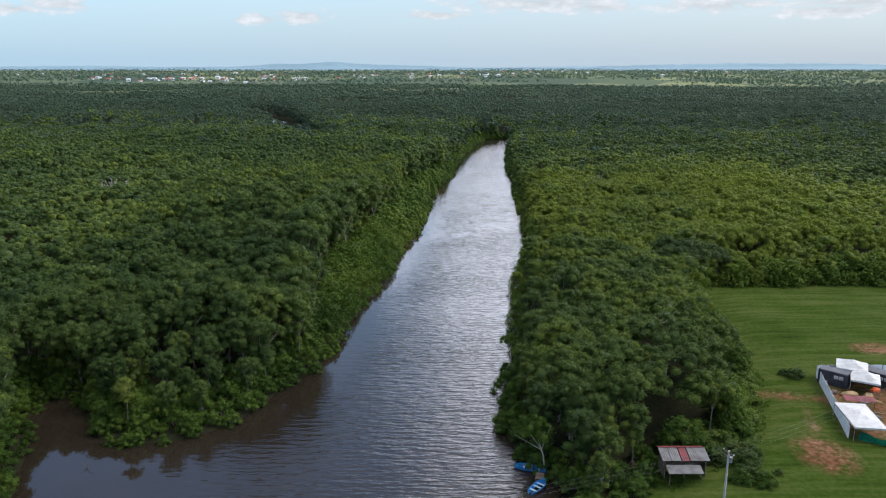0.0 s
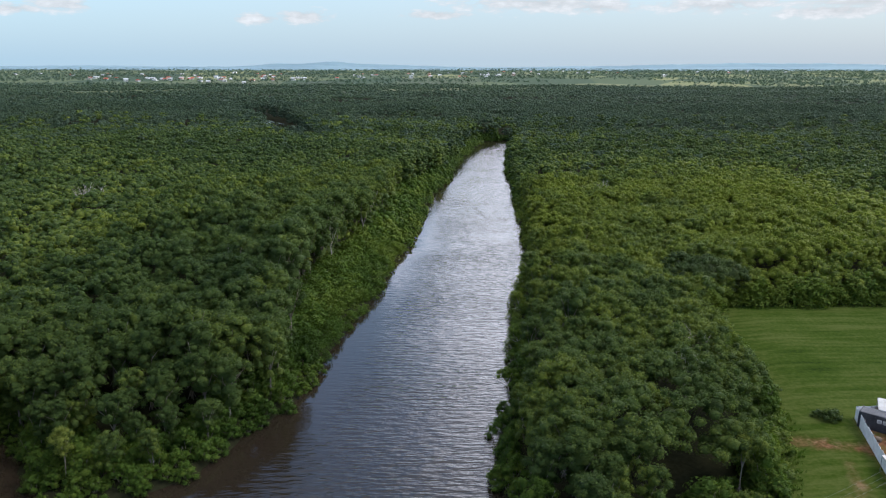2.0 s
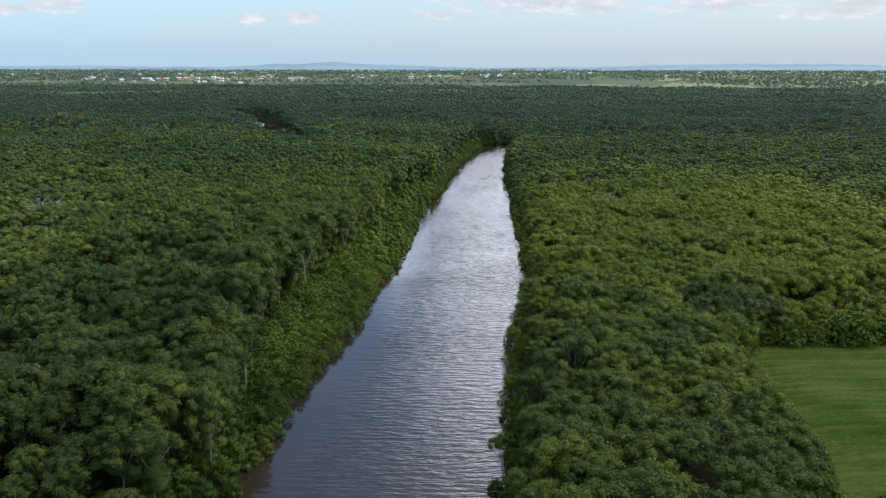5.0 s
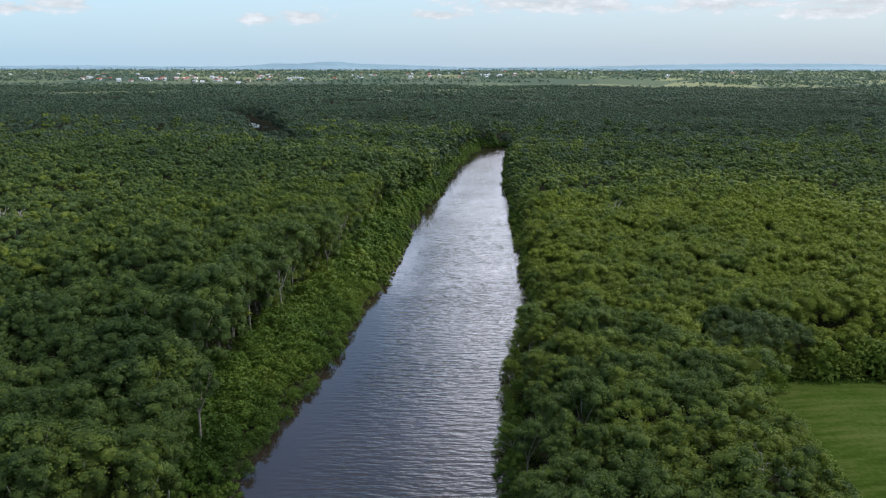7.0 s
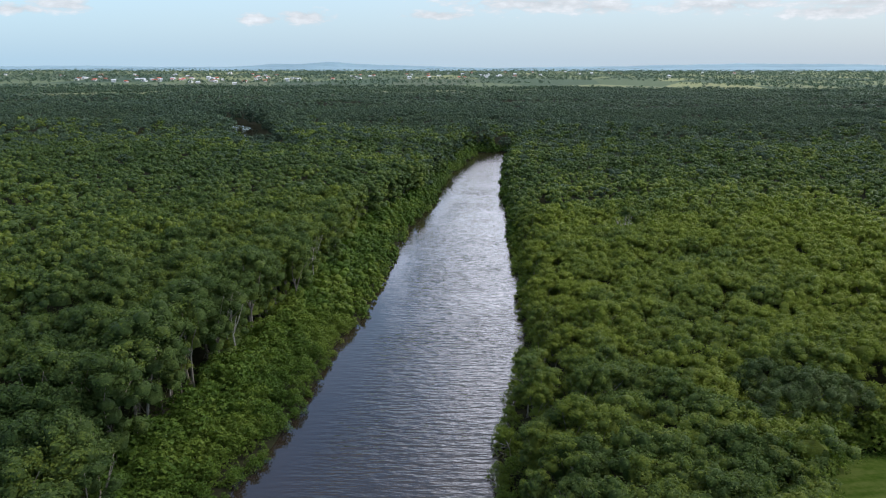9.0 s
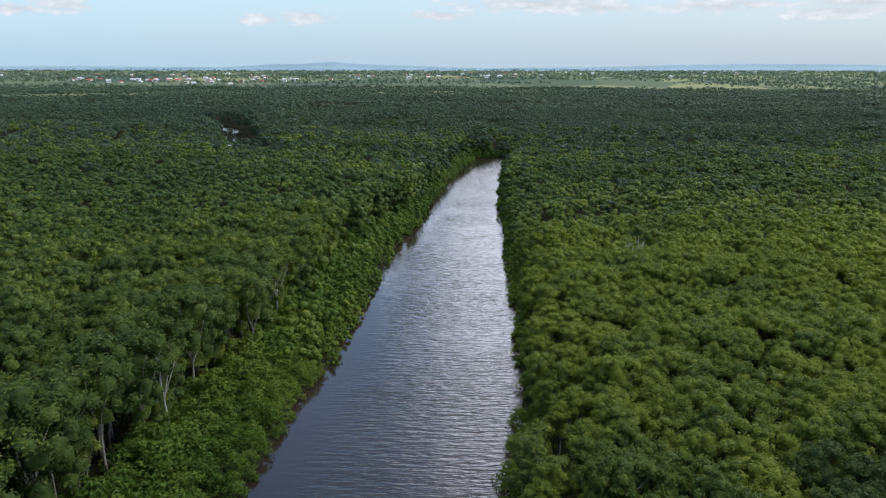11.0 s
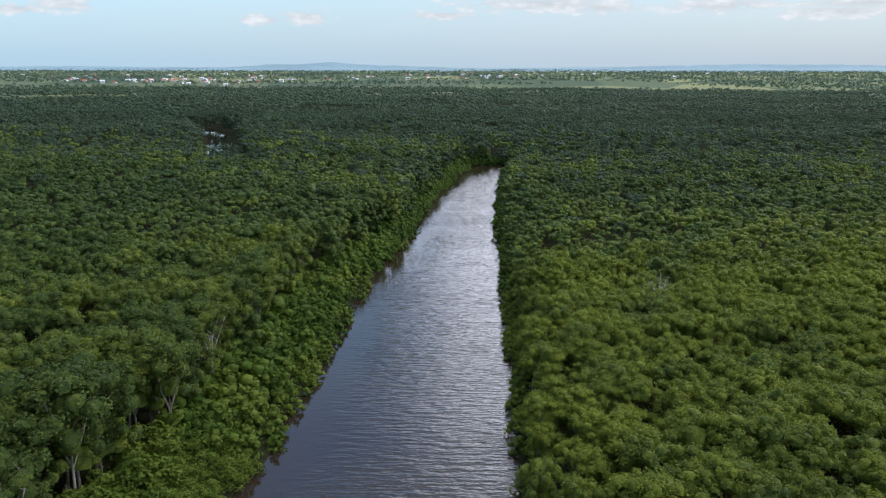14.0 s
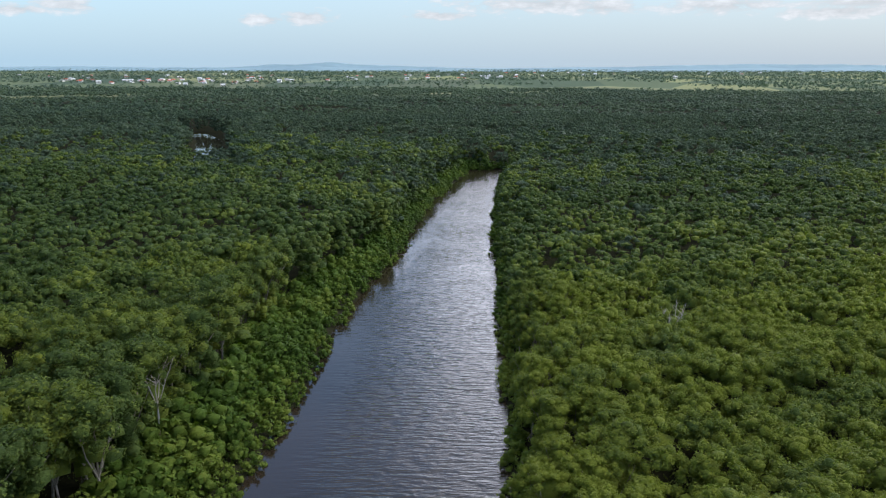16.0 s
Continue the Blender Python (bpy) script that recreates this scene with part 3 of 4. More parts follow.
def build_forest():
    rng = np.random.RandomState(5)
    # nearest belt
    px, py = grid_points(-195, 225, 52, NEAR_Y, 5.2, 1)
    d, f = to_water(px, py), to_polygon(px, py, FIELD)
    west = px < np.interp(py, [106, 244, 518], [-30, 10, 40])
    clear = np.where(west, np.interp(py, BELT_Y, BELT), 2.4)
    keep = (d > clear) & (f > np.where(py < 165, 3.6, 2.0)) & in_sight(px, py)
    px, py, d = px[keep], py[keep], d[keep]
    h = heights(px, py, d) * rng.uniform(0.87, 1.09, len(px))
    z = land_height(px, py)
    order = np.argsort(d - np.where(west[keep], 10.0, 0.0) + 0.05 * np.abs(py - 185))
    first, rest = order[:300], order[300:]
    # trees along the water, each a thing
    models = []
    for k in range(7):
        tall, wide = 13.0, (3.2, 3.7, 3.0, 3.5, 3.9, 3.3, 2.8)[k]
        tree = thing("mangrove_tree", Matrix(), "leafy green mangrove tree with a domed crown on the bank", "tree", "mangrove trees along the river")
        tr = trunk_mesh(40 + k, tall - 1.0, wide)
        part("trunk", tr, tree, "pale grey-brown trunk with forked limbs", MAT["bark"])
        tpl = crown(60 + k, 20, 1, 88, 0.175, wide * 0.95, 3.1, 1.0, False, 0.7)
        skirt = crown(90 + k, 7, 1, 60, 0.16, wide * 0.85, 2.0, 1.0, False)
        low = crown(100 + k, 6, 1, 56, 0.16, wide * 0.75, 1.8, 0.9, False)
        skirt, low = (skirt[0] + (0, 0, -3.2), *skirt[1:]), (low[0] + (0.4, -0.3, -6.0), *low[1:])
        tpl = join([tpl, skirt, low] if k % 3 else [tpl, skirt])
        part("crown", leafy_mesh("crown", (tpl[0] + (0, 0, tall), tpl[1], tpl[2]), MAT["leaf"]), tree)
        models.append(tree)
    for n, i in enumerate(first):
        s = h[i] / 13.0
        m = pose(px[i], py[i], z[i], 0, 0, rng.uniform(0, 360)) @ Matrix.Diagonal((s * rng.uniform(0.9, 1.15), s * rng.uniform(0.9, 1.15), s, 1))
        k = n % len(models)
        if n < len(models):
            models[k].matrix_world = m
        else:
            made = copy_thing(models[k], Matrix())
            made.matrix_basis = m
    # how near the flight passes decides how finely the rest is built
    passed = np.maximum(65 + np.maximum(0, py - 225), np.abs(px - 0.08 * py) / 0.60)
    near = rest[passed[rest] < 120]
    rest = rest[passed[rest] >= 120]
    tpls = [crown(120 + k, 16, 1, 74, 0.18, 2.75 + 0.16 * k, 2.9, 1.04, False, 0.7) for k in range(8)]
    scatter("wood_canopy", tpls, px[near], py[near], z[near] + h[near], rng.uniform(0.9, 1.2, len(near)), MAT["leaf"],
            "dense green mangrove crowns behind the river bank", 11)
    # middle distance, nearer half
    near, rest = rest[passed[rest] < 175], rest[passed[rest] >= 175]
    tpls = [crown(140 + k, 13, 1, 24, 0.3, 2.85 + 0.15 * k, 2.8, 1.1, False, 0.72) for k in range(8)]
    scatter("wood_canopy", tpls, px[near], py[near], z[near] + h[near], rng.uniform(0.9, 1.2, len(near)), MAT["leaf"],
            "dense green mangrove crowns in the middle of the wood", 12)
    # middle distance, farther half
    qx, qy = grid_points(-360, 360, NEAR_Y, 505, 6.0, 2)
    ex, ey = grid_points(-620, 620, 503, 800, 6.6, 4, 1.5)
    qx, qy = np.concatenate([qx, ex]), np.concatenate([qy, ey])
    d = to_water(qx, qy)
    west = qx < np.interp(qy, [106, 244, 518], [-30, 10, 40])
    keep = (d > np.where(west, np.interp(qy, BELT_Y, BELT), 3.0)) & in_sight(qx, qy)
    qx, qy, d = qx[keep], qy[keep], d[keep]
    qh = heights(qx, qy, d) * rng.uniform(0.92, 1.07, len(qx))
    qx, qy, qh = np.concatenate([qx, px[rest]]), np.concatenate([qy, py[rest]]), np.concatenate([qh, h[rest]])
    # lower boughs where the wood ends at the water
    rim = np.nonzero((d < np.where(west[keep], np.interp(qy[:len(d)], BELT_Y, BELT), 3.0) + 9) & (qy[:len(d)] < 760))[0]
    for drop in (3.2, 6.2):
        qx, qy, qh = np.concatenate([qx, qx[rim] + rng.uniform(-1, 1, len(rim))]), np.concatenate([qy, qy[rim]]), np.concatenate([qh, qh[rim] - drop])
    tpls = [crown(150 + k, 6, 1, 6, 0.46, 3.0, 2.1, 1.4, False, 0.7, (0.55, 0.85)) for k in range(8)]
    faded = rng.uniform(0, 1, len(qx)) < smooth(330, 680, qy)      # distance haze by colour: more trees take the bluer leaf farther out
    size = rng.uniform(0.85, 1.25, len(qx)) * (1 + 0.2 * smooth(495, 510, qy))
    for w, mat, lab in ((~faded, "leaf", "dense green mangrove crowns beyond the bend"), (faded, "leaf_far_hazed", "mangrove crowns in the outer wood, haze tinted into their colour")):
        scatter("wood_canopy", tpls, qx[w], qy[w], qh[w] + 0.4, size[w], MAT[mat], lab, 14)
    # far wood, all in the haze-tinted leaf colour
    px, py = grid_points(-1300, 1350, 795, 1500, 8.6, 3, 1.7)
    d = to_water(px, py)
    keep = (d > 4.0) & in_sight(px, py) & (py < forest_edge(px))
    px, py, d = px[keep], py[keep], d[keep]
    h = heights(px, py, d) * rng.uniform(0.94, 1.05, len(px))
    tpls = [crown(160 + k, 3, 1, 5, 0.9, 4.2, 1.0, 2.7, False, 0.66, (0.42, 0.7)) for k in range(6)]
    scatter("far_wood_canopy", tpls, px, py, h + 0.4, rng.uniform(0.9, 1.4, len(px)), MAT["leaf_far_hazed"], "far mangrove wood reaching to the farm land, haze in its colour", 13)


def build_bushes():
    rng = np.random.RandomState(9)
    px, py = grid_points(-90, 175, 58, NEAR_Y + 250, 3.0, 6)
    d, f = to_water(px, py), to_polygon(px, py, FIELD)
    west = px < np.interp(py, [106, 244, 518], [-30, 10, 40])
    bank = np.where(west, (d > -0.5) & (d < np.maximum(np.interp(py, BELT_Y, BELT) + 2.5, 9.5)), (d > -0.4) & (d < 3.6)) & (f > 1.5)
    edge = (f > -0.8) & (f < np.where(py > 168, 5.5, 4.5)) & (d > 5) & (px < 180)
    keep = (bank | edge) & in_sight(px, py)
    px, py, d, f, west = px[keep], py[keep], d[keep], f[keep], west[keep]
    z = land_height(px, py) - 0.1
    size = np.where(west, 0.58 + 0.075 * np.clip(d, 0, 12), 0.75) * rng.uniform(0.75, 1.25, len(px))
    size = size * (1 + 0.3 * smooth(525, 540, py))
    size = np.where(f < 3, np.where(py > 168, 1.5, 1.0) * rng.uniform(0.6, 1.4, len(px)), size)
    order = np.argsort(py)
    first, rest = order[:290], order[290:]
    close = rest[(py[rest] < 232)]
    rest = rest[(py[rest] >= 232)]
    models = []
    for k in range(5):
        ob = thing("bush", Matrix(), "bright green leafy bush at the water's edge", "bush", "bushes along the banks")
        tpl = shrub(200 + k, 13, 1, 58, 0.19, 2.0, 3.4, 0.88, False)
        part("leaves", leafy_mesh("leaves", tpl, MAT["leaf_bush"]), ob)
        stems = bmesh.new()
        r = random.Random(k)
        for i in range(5):
            a = i * 1.3
            rod(stems, (0.1 * math.cos(a), 0.1 * math.sin(a), -0.4), (1.1 * math.cos(a), 1.1 * math.sin(a), r.uniform(1.8, 3.0)), 0.05, 0.025, 5)
        part("stems", stems, ob, "thin brown stems", MAT["bark"])
        models.append(ob)
    for n, i in enumerate(first):
        s = size[i]
        m = pose(px[i], py[i], z[i], 0, 0, rng.uniform(0, 360)) @ Matrix.Diagonal((s, s, s * rng.uniform(0.8, 1.2), 1))
        k = n % len(models)
        ob = models[k] if n < len(models) else copy_thing(models[k], Matrix())
        ob.matrix_basis = m
    tpls = [shrub(240 + k, 12, 0, 62, 0.22, 2.0, 3.4, 0.95, False) for k in range(5)]
    scatter("bank_bushes", tpls, px[close], py[close], z[close], size[close], MAT["leaf_bush"], "dense green bushes at the foot of the mangroves", 18)
    tpls = [shrub(220 + k, 9, 1, 14, 0.34, 2.0, 3.4, 1.05, False) for k in range(4)]
    scatter("bank_bushes", tpls, px[rest], py[rest], z[rest], size[rest], MAT["leaf_bush"], "green bushes leaning over the far river banks", 17)


def build_bare_trees():
    for n, (x, y, s) in enumerate([(-30, 140.7, 0.9), (-34, 130.0, 0.75), (-27.5, 203.9, 1.15), (-45, 211.0, 1.15), (-60, 232.5, 1.2), (44, 130.0, 0.9), (39, 119.2, 0.95), (-22, 250.4, 1.1), (-33, 262.3, 1.15), (60, 280.2, 1.0), (-115, 251, 1.3), (-113, 254, 1.2)]):
        ob = thing("bare_tree", pose(x, y, 0.4, 0, 0, n * 71) @ Matrix.Diagonal((s, s, s, 1)), "leafless pale grey dead tree among the mangroves", "tree", "bare trees in the wood")
        part("trunk", trunk_mesh(300 + n, 13.5, 3.0, True), ob, "", MAT["dead_wood"])


build_forest()
build_bushes()
build_bare_trees()


# ---- far country ----
def build_far_country():
    rng = np.random.RandomState(31)
    n = 15000
    py = 1370 + 3280 * rng.uniform(0, 1, n) ** 1.0
    px = rng.uniform(-0.66, 0.66, n) * py
    row = np.round(py / 70) * 70 + rng.normal(0, 9, n)
    lined = rng.uniform(0, 1, n) < 0.65
    py = np.where(lined, row, py)
    dense = wavy(px, py * 2.2, 0.006, 41) + 0.95 * smooth(400, 1150, px) * smooth(1700, 2700, py) + 0.55 * smooth(2500, 3700, py)
    dense = dense - 0.16 * smooth(2300, 1800, py) + 0.35 * smooth(2300, 3000, py)
    keep = (dense > -0.12) & (py > forest_edge(px) + 30)
    px, py = px[keep], py[keep]
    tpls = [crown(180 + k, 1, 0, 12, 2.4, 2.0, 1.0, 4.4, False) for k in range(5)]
    scatter("far_tree_rows", tpls, px, py, rng.uniform(5, 9, len(px)) + 1.5, rng.uniform(0.5, 1.1, len(px)), MAT["leaf_rows_hazed"], "rows of trees between distant fields, haze tinted into their colour", 43)
    # hills along the horizon, their haze painted on as a blue base colour
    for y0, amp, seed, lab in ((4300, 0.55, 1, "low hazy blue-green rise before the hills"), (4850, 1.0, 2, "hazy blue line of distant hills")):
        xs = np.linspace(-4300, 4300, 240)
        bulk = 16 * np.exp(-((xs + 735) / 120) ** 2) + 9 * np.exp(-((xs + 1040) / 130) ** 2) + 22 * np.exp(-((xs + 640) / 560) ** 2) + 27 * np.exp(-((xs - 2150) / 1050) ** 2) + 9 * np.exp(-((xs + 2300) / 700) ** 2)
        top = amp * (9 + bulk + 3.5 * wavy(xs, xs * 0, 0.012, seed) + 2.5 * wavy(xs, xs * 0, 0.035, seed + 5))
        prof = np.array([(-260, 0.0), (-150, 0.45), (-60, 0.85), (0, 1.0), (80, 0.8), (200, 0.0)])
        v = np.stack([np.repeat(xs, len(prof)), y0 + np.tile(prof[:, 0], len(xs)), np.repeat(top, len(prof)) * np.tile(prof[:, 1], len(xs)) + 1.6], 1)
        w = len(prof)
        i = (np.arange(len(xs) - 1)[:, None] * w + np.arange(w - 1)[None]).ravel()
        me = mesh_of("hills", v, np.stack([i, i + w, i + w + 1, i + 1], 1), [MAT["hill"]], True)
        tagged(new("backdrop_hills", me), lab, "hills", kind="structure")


def house_model(k):
    rng = random.Random(k)
    w, dpt, h = rng.uniform(8, 12), rng.uniform(7, 9), rng.choice((2.9, 3.1, 5.6))
    ob = thing("house", Matrix(), "small pale house with a pitched roof among distant fields", "house", "houses of the distant village")
    bm = bmesh.new()
    box(bm, (w, dpt, h), pose(0, 0, h / 2))
    part("wall", bm, ob, "", MAT["house_white"])
    bm = bmesh.new()
    vs = [bm.verts.new(p) for p in ((-w / 2 - 0.6, -dpt / 2 - 0.6, h), (w / 2 + 0.6, -dpt / 2 - 0.6, h), (w / 2 + 0.6, dpt / 2 + 0.6, h), (-w / 2 - 0.6, dpt / 2 + 0.6, h),
                                   (-w / 2 - 0.6, 0, h + 2.4), (w / 2 + 0.6, 0, h + 2.4))]
    for q in ((0, 1, 5, 4), (2, 3, 4, 5), (0, 4, 3), (1, 2, 5), (0, 3, 2, 1)):
        bm.faces.new([vs[i] for i in q])
    part("roof", bm, ob, "", MAT["house_red"] if k % 3 == 0 else MAT["house_grey"])
    for i in range(3):
        bm = bmesh.new()
        box(bm, (1.4, 0.12, 1.2), pose(-w / 3 + i * w / 3, -dpt / 2 - 0.04, h * 0.55))
        part("window", bm, ob, "", MAT["dark_paint"])
    return ob


def build_village():
    rng = random.Random(77)
    models = [house_model(k) for k in range(6)]
    n = 0
    for cx, cy, sx, sy, count in ((-800, 2200, 150, 150, 34), (-520, 2100, 120, 120, 16), (-260, 2700, 250, 220, 20), (120, 2500, 150, 100, 12), (-1350, 2800, 280, 220, 18), (480, 3150, 380, 260, 16), (1150, 3400, 280, 260, 6)):
        for _ in range(count):
            m = pose(rng.gauss(cx, sx), max(rng.gauss(cy, sy), 1750), 1.8, 0, 0, rng.uniform(-30, 30))
            ob = models[n] if n < len(models) else copy_thing(models[n % len(models)], Matrix())
            ob.matrix_basis = m
            n += 1


build_far_country()
build_village()


# ---- the clearing: yard, shack, pole, boats ----
YARD = pose(66.2, 120.7, 1.45, 0, 0, -15.5)   # far left corner; x along the far wall, -y along the river-side wall


def corrugated(bm, width, depth, m, pitch=0.36, rise=0.05, thick=0.02):
    """A ribbed sheet, ribs along y."""
    n = max(4, int(width / pitch) * 2)
    rows = []
    for y in (-depth / 2, depth / 2):
        for dz in (0, -thick):
            rows.append([bm.verts.new(m @ Vector((-width / 2 + width * i / n, y, dz + (rise if i % 2 else 0)))) for i in range(n + 1)])
    a, al, b, bl = rows
    for i in range(n):
        bm.faces.new((a[i], a[i + 1], b[i + 1], b[i]))
        bm.faces.new((al[i + 1], al[i], bl[i], bl[i + 1]))
        bm.faces.new((al[i], al[i + 1], a[i + 1], a[i]))
        bm.faces.new((b[i], b[i + 1], bl[i + 1], bl[i]))
    for q in ((a[0], b[0], bl[0], al[0]), (a[n], al[n], bl[n], b[n])):
        bm.faces.new(q)


def build_yard_wall():
    fence = thing("sheet_fence", YARD, "white sheet-metal fence round a cluttered work yard", "fence")
    runs = [((0, 0), (0, -23.2), 10), ((0, 0), (29, 8.4), 13)]
    for (x0, y0), (x1, y1), n in runs:
        for i in range(n):
            a, b = Vector((x0, y0, 0)).lerp(Vector((x1, y1, 0)), i / n), Vector((x0, y0, 0)).lerp(Vector((x1, y1, 0)), (i + 1) / n)
            length = (b - a).length
            turn = math.degrees(math.atan2(b.y - a.y, b.x - a.x))
            mid = (a + b) / 2
            bm = bmesh.new()
            h = 2.1 + 0.08 * math.sin(i * 2.3)
            corrugated(bm, length - 0.03, h, Matrix.Translation((mid.x, mid.y, h / 2)) @ pose(0, 0, 0, 90, 0, turn), 0.4, 0.04)
            part("panel", bm, fence, "", MAT["white_wall"])
            bm = bmesh.new()
            box(bm, (0.09, 0.09, 2.3), pose(a.x + 0.1, a.y - 0.05, 1.05))
            part("post", bm, fence, "", MAT["grey_metal"])


def build_container(x, y, turn, length, label):
    ob = thing("site_container", YARD @ pose(x, y, 0, 0, 0, turn), label, "container", "containers in the yard")
    bm = bmesh.new()
    box(bm, (length, 2.44, 2.5), pose(0, 0, 1.3), 0.04)
    part("body", bm, ob, "", MAT["dark_paint"])
    bm = bmesh.new()
    corrugated(bm, length - 0.3, 2.2, pose(0, 0, 2.57), 0.3, 0.03)
    part("roof_sheet", bm, ob, "", MAT["dark_paint"])
    for i in range(int(length / 0.6)):
        bm = bmesh.new()
        box(bm, (0.12, 0.05, 2.2), pose(-length / 2 + 0.4 + i * 0.6, -1.24, 1.3))
        part("rib", bm, ob, "", MAT["dark_paint"])
    for k in (0.55, 1.35):
        bm = bmesh.new()
        box(bm, (0.62, 0.12, 0.55), pose(k, -1.28, 1.75), 0.02)
        window = part("window", bm, ob, "white framed window", MAT["white_sheet"])
        bm = bmesh.new()
        box(bm, (0.46, 0.03, 0.40), pose(k, -1.35, 1.75))
        part("pane", bm, window, "", MAT["grey_metal"])
    for sx in (-1, 1):
        for sy in (-1, 1):
            bm = bmesh.new()
            box(bm, (0.18, 0.18, 2.62), pose(sx * (length / 2 - 0.08), sy * 1.14, 1.31))
            part("corner_post", bm, ob, "", MAT["dark_paint"])


def build_tent(x, y, z, turn, w, d, peak, label):
    ob = thing("canopy_tent", pose(x, y, 1.45, 0, 0, turn), label, "tent", "white tents in the yard")
    hgt = z - 1.45
    bm = bmesh.new()
    n = 8
    grid = {}
    for i in range(n + 1):
        for j in range(n + 1):
            u, v = 2 * i / n - 1, 2 * j / n - 1
            k = 1 - max(abs(u), abs(v))
            grid[i, j] = bm.verts.new((u * w / 2, v * d / 2, hgt + peak * k ** 1.25 - 0.08 * math.cos(u * 1.57) * math.cos(v * 1.57)))
    for i in range(n):
        for j in range(n):
            bm.faces.new((grid[i, j], grid[i + 1, j], grid[i + 1, j + 1], grid[i, j + 1]))
    edge = [e for e in bm.edges if e.is_boundary]
    r = bmesh.ops.extrude_edge_only(bm, edges=edge)
    for v in r["geom"]:
        if isinstance(v, bmesh.types.BMVert):
            v.co.z -= 0.28
    part("roof_cloth", bm, ob, "", MAT["white_sheet"])
    for sx in (-1, 1):
        for sy in (-1, 1):
            bm = bmesh.new()
            rod(bm, (sx * w / 2 * 0.98, sy * d / 2 * 0.98, 0), (sx * w / 2 * 0.98, sy * d / 2 * 0.98, hgt), 0.04)
            part("pole", bm, ob, "", MAT["grey_metal"])


def lump(bm, w, d, h, m, seed):
    rng = random.Random(seed)
    r = bmesh.ops.create_icosphere(bm, subdivisions=2, radius=0.5)
    for v in r["verts"]:
        k = 1 + rng.uniform(-0.16, 0.16)
        v.co = m @ Vector((v.co.x * w * k, v.co.y * d * k, max(v.co.z, -0.3) * h * k + 0.3 * h))


def build_yard_clutter():
    rng = random.Random(12)
    for k, (x, y, w, d, h, mat, name, lab) in enumerate([
            (67.8, 112.6, 2.6, 1.6, 1.2, "tan", "covered_heap", "tan tarpaulin thrown over a heap of goods"),
            (70.6, 112.0, 2.2, 1.5, 1.0, "tan", "covered_heap", "tan tarpaulin thrown over a heap of goods"),
            (65.8, 113.6, 1.2, 1.0, 0.9, "timber", "scrap_heap", "dark heap of scrap timber in the yard"),
            (75.6, 110.0, 2.4, 1.6, 1.0, "grey_metal", "scrap_heap", "grey heap of scrap metal in the yard"),
            (78.5, 113.8, 2.6, 2.0, 1.1, "timber", "scrap_heap", "dark heap of scrap timber in the yard"),
            (73.0, 114.2, 1.9, 1.0, 1.0, "orange", "covered_heap", "bright orange cover on stacked goods")]):
        bm = bmesh.new()
        lump(bm, w, d, h, pose(0, 0, 0, 0, 0, k * 37), k)
        me = bpy.data.meshes.new(name)
        bm.to_mesh(me)
        bm.free()
        me.materials.append(MAT[mat])
        ob = new(name, me)
        ob.matrix_world = pose(x, y, 1.45)
        tagged(ob, lab, "heap")
    for k in range(26):
        x, y = rng.uniform(63.5, 80), rng.uniform(100, 116)
        if x < 60 + (y - 98.5) * 0.30 + 1.6:
            continue
        ob = thing("plank_stack", pose(x, y, 1.42, 0, 0, rng.uniform(0, 180)), "short stack of loose boards lying in the yard", "boards", "loose boards in the yard")
        mat = MAT[rng.choice(("timber", "tan", "white_wall", "rust_sheet", "grey_metal"))]
        for i in range(rng.randint(2, 4)):
            bm = bmesh.new()
            box(bm, (rng.uniform(1.0, 2.2), 0.22, 0.06), pose(rng.uniform(-0.2, 0.2), rng.uniform(-0.3, 0.3), 0.05 + 0.07 * i, 0, 0, rng.uniform(-8, 8)))
            part("board", bm, ob, "", mat)
    # low red-roofed lean-to beside the long tent
    ob = thing("lean_to", pose(66.6, 107.8, 1.45, 0, 0, -8), "low lean-to with a dull red sheet roof", "shed")
    bm = bmesh.new()
    corrugated(bm, 4.6, 1.6, pose(0, 0, 1.9, 8), 0.3)
    part("roof", bm, ob, "", MAT["red_sheet"])
    for sx in (-1, 1):
        for sy in (-1, 1):
            bm = bmesh.new()
            rod(bm, (sx * 2.1, sy * 0.7, -0.05), (sx * 2.1, sy * 0.7, 1.9 + sy * 0.1), 0.05)
            part("post", bm, ob, "", MAT["timber"])
    # green net at the yard's open end
    bm = bmesh.new()
    n = 12
    lo, hi = [], []
    for i in range(n + 1):
        x, y = 61.2 + 5.0 * i / n, 98.0 - 3.0 * i / n + 0.25 * math.sin(i * 1.7)
        lo.append(bm.verts.new((x, y, 1.4)))
        hi.append(bm.verts.new((x + 0.1 * math.sin(i), y - 0.25, 2.7 + 0.25 * math.sin(i * 0.9))))
    for i in range(n):
        bm.faces.new((lo[i], lo[i + 1], hi[i + 1], hi[i]))
    bmesh.ops.solidify(bm, geom=bm.faces[:], thickness=0.03)
    me = bpy.data.meshes.new("shade_net")
    bm.to_mesh(me)
    bm.free()
    me.materials.append(MAT["green_net"])
    tagged(new("shade_net", me), "green shade net hung along the yard's open side", "net")


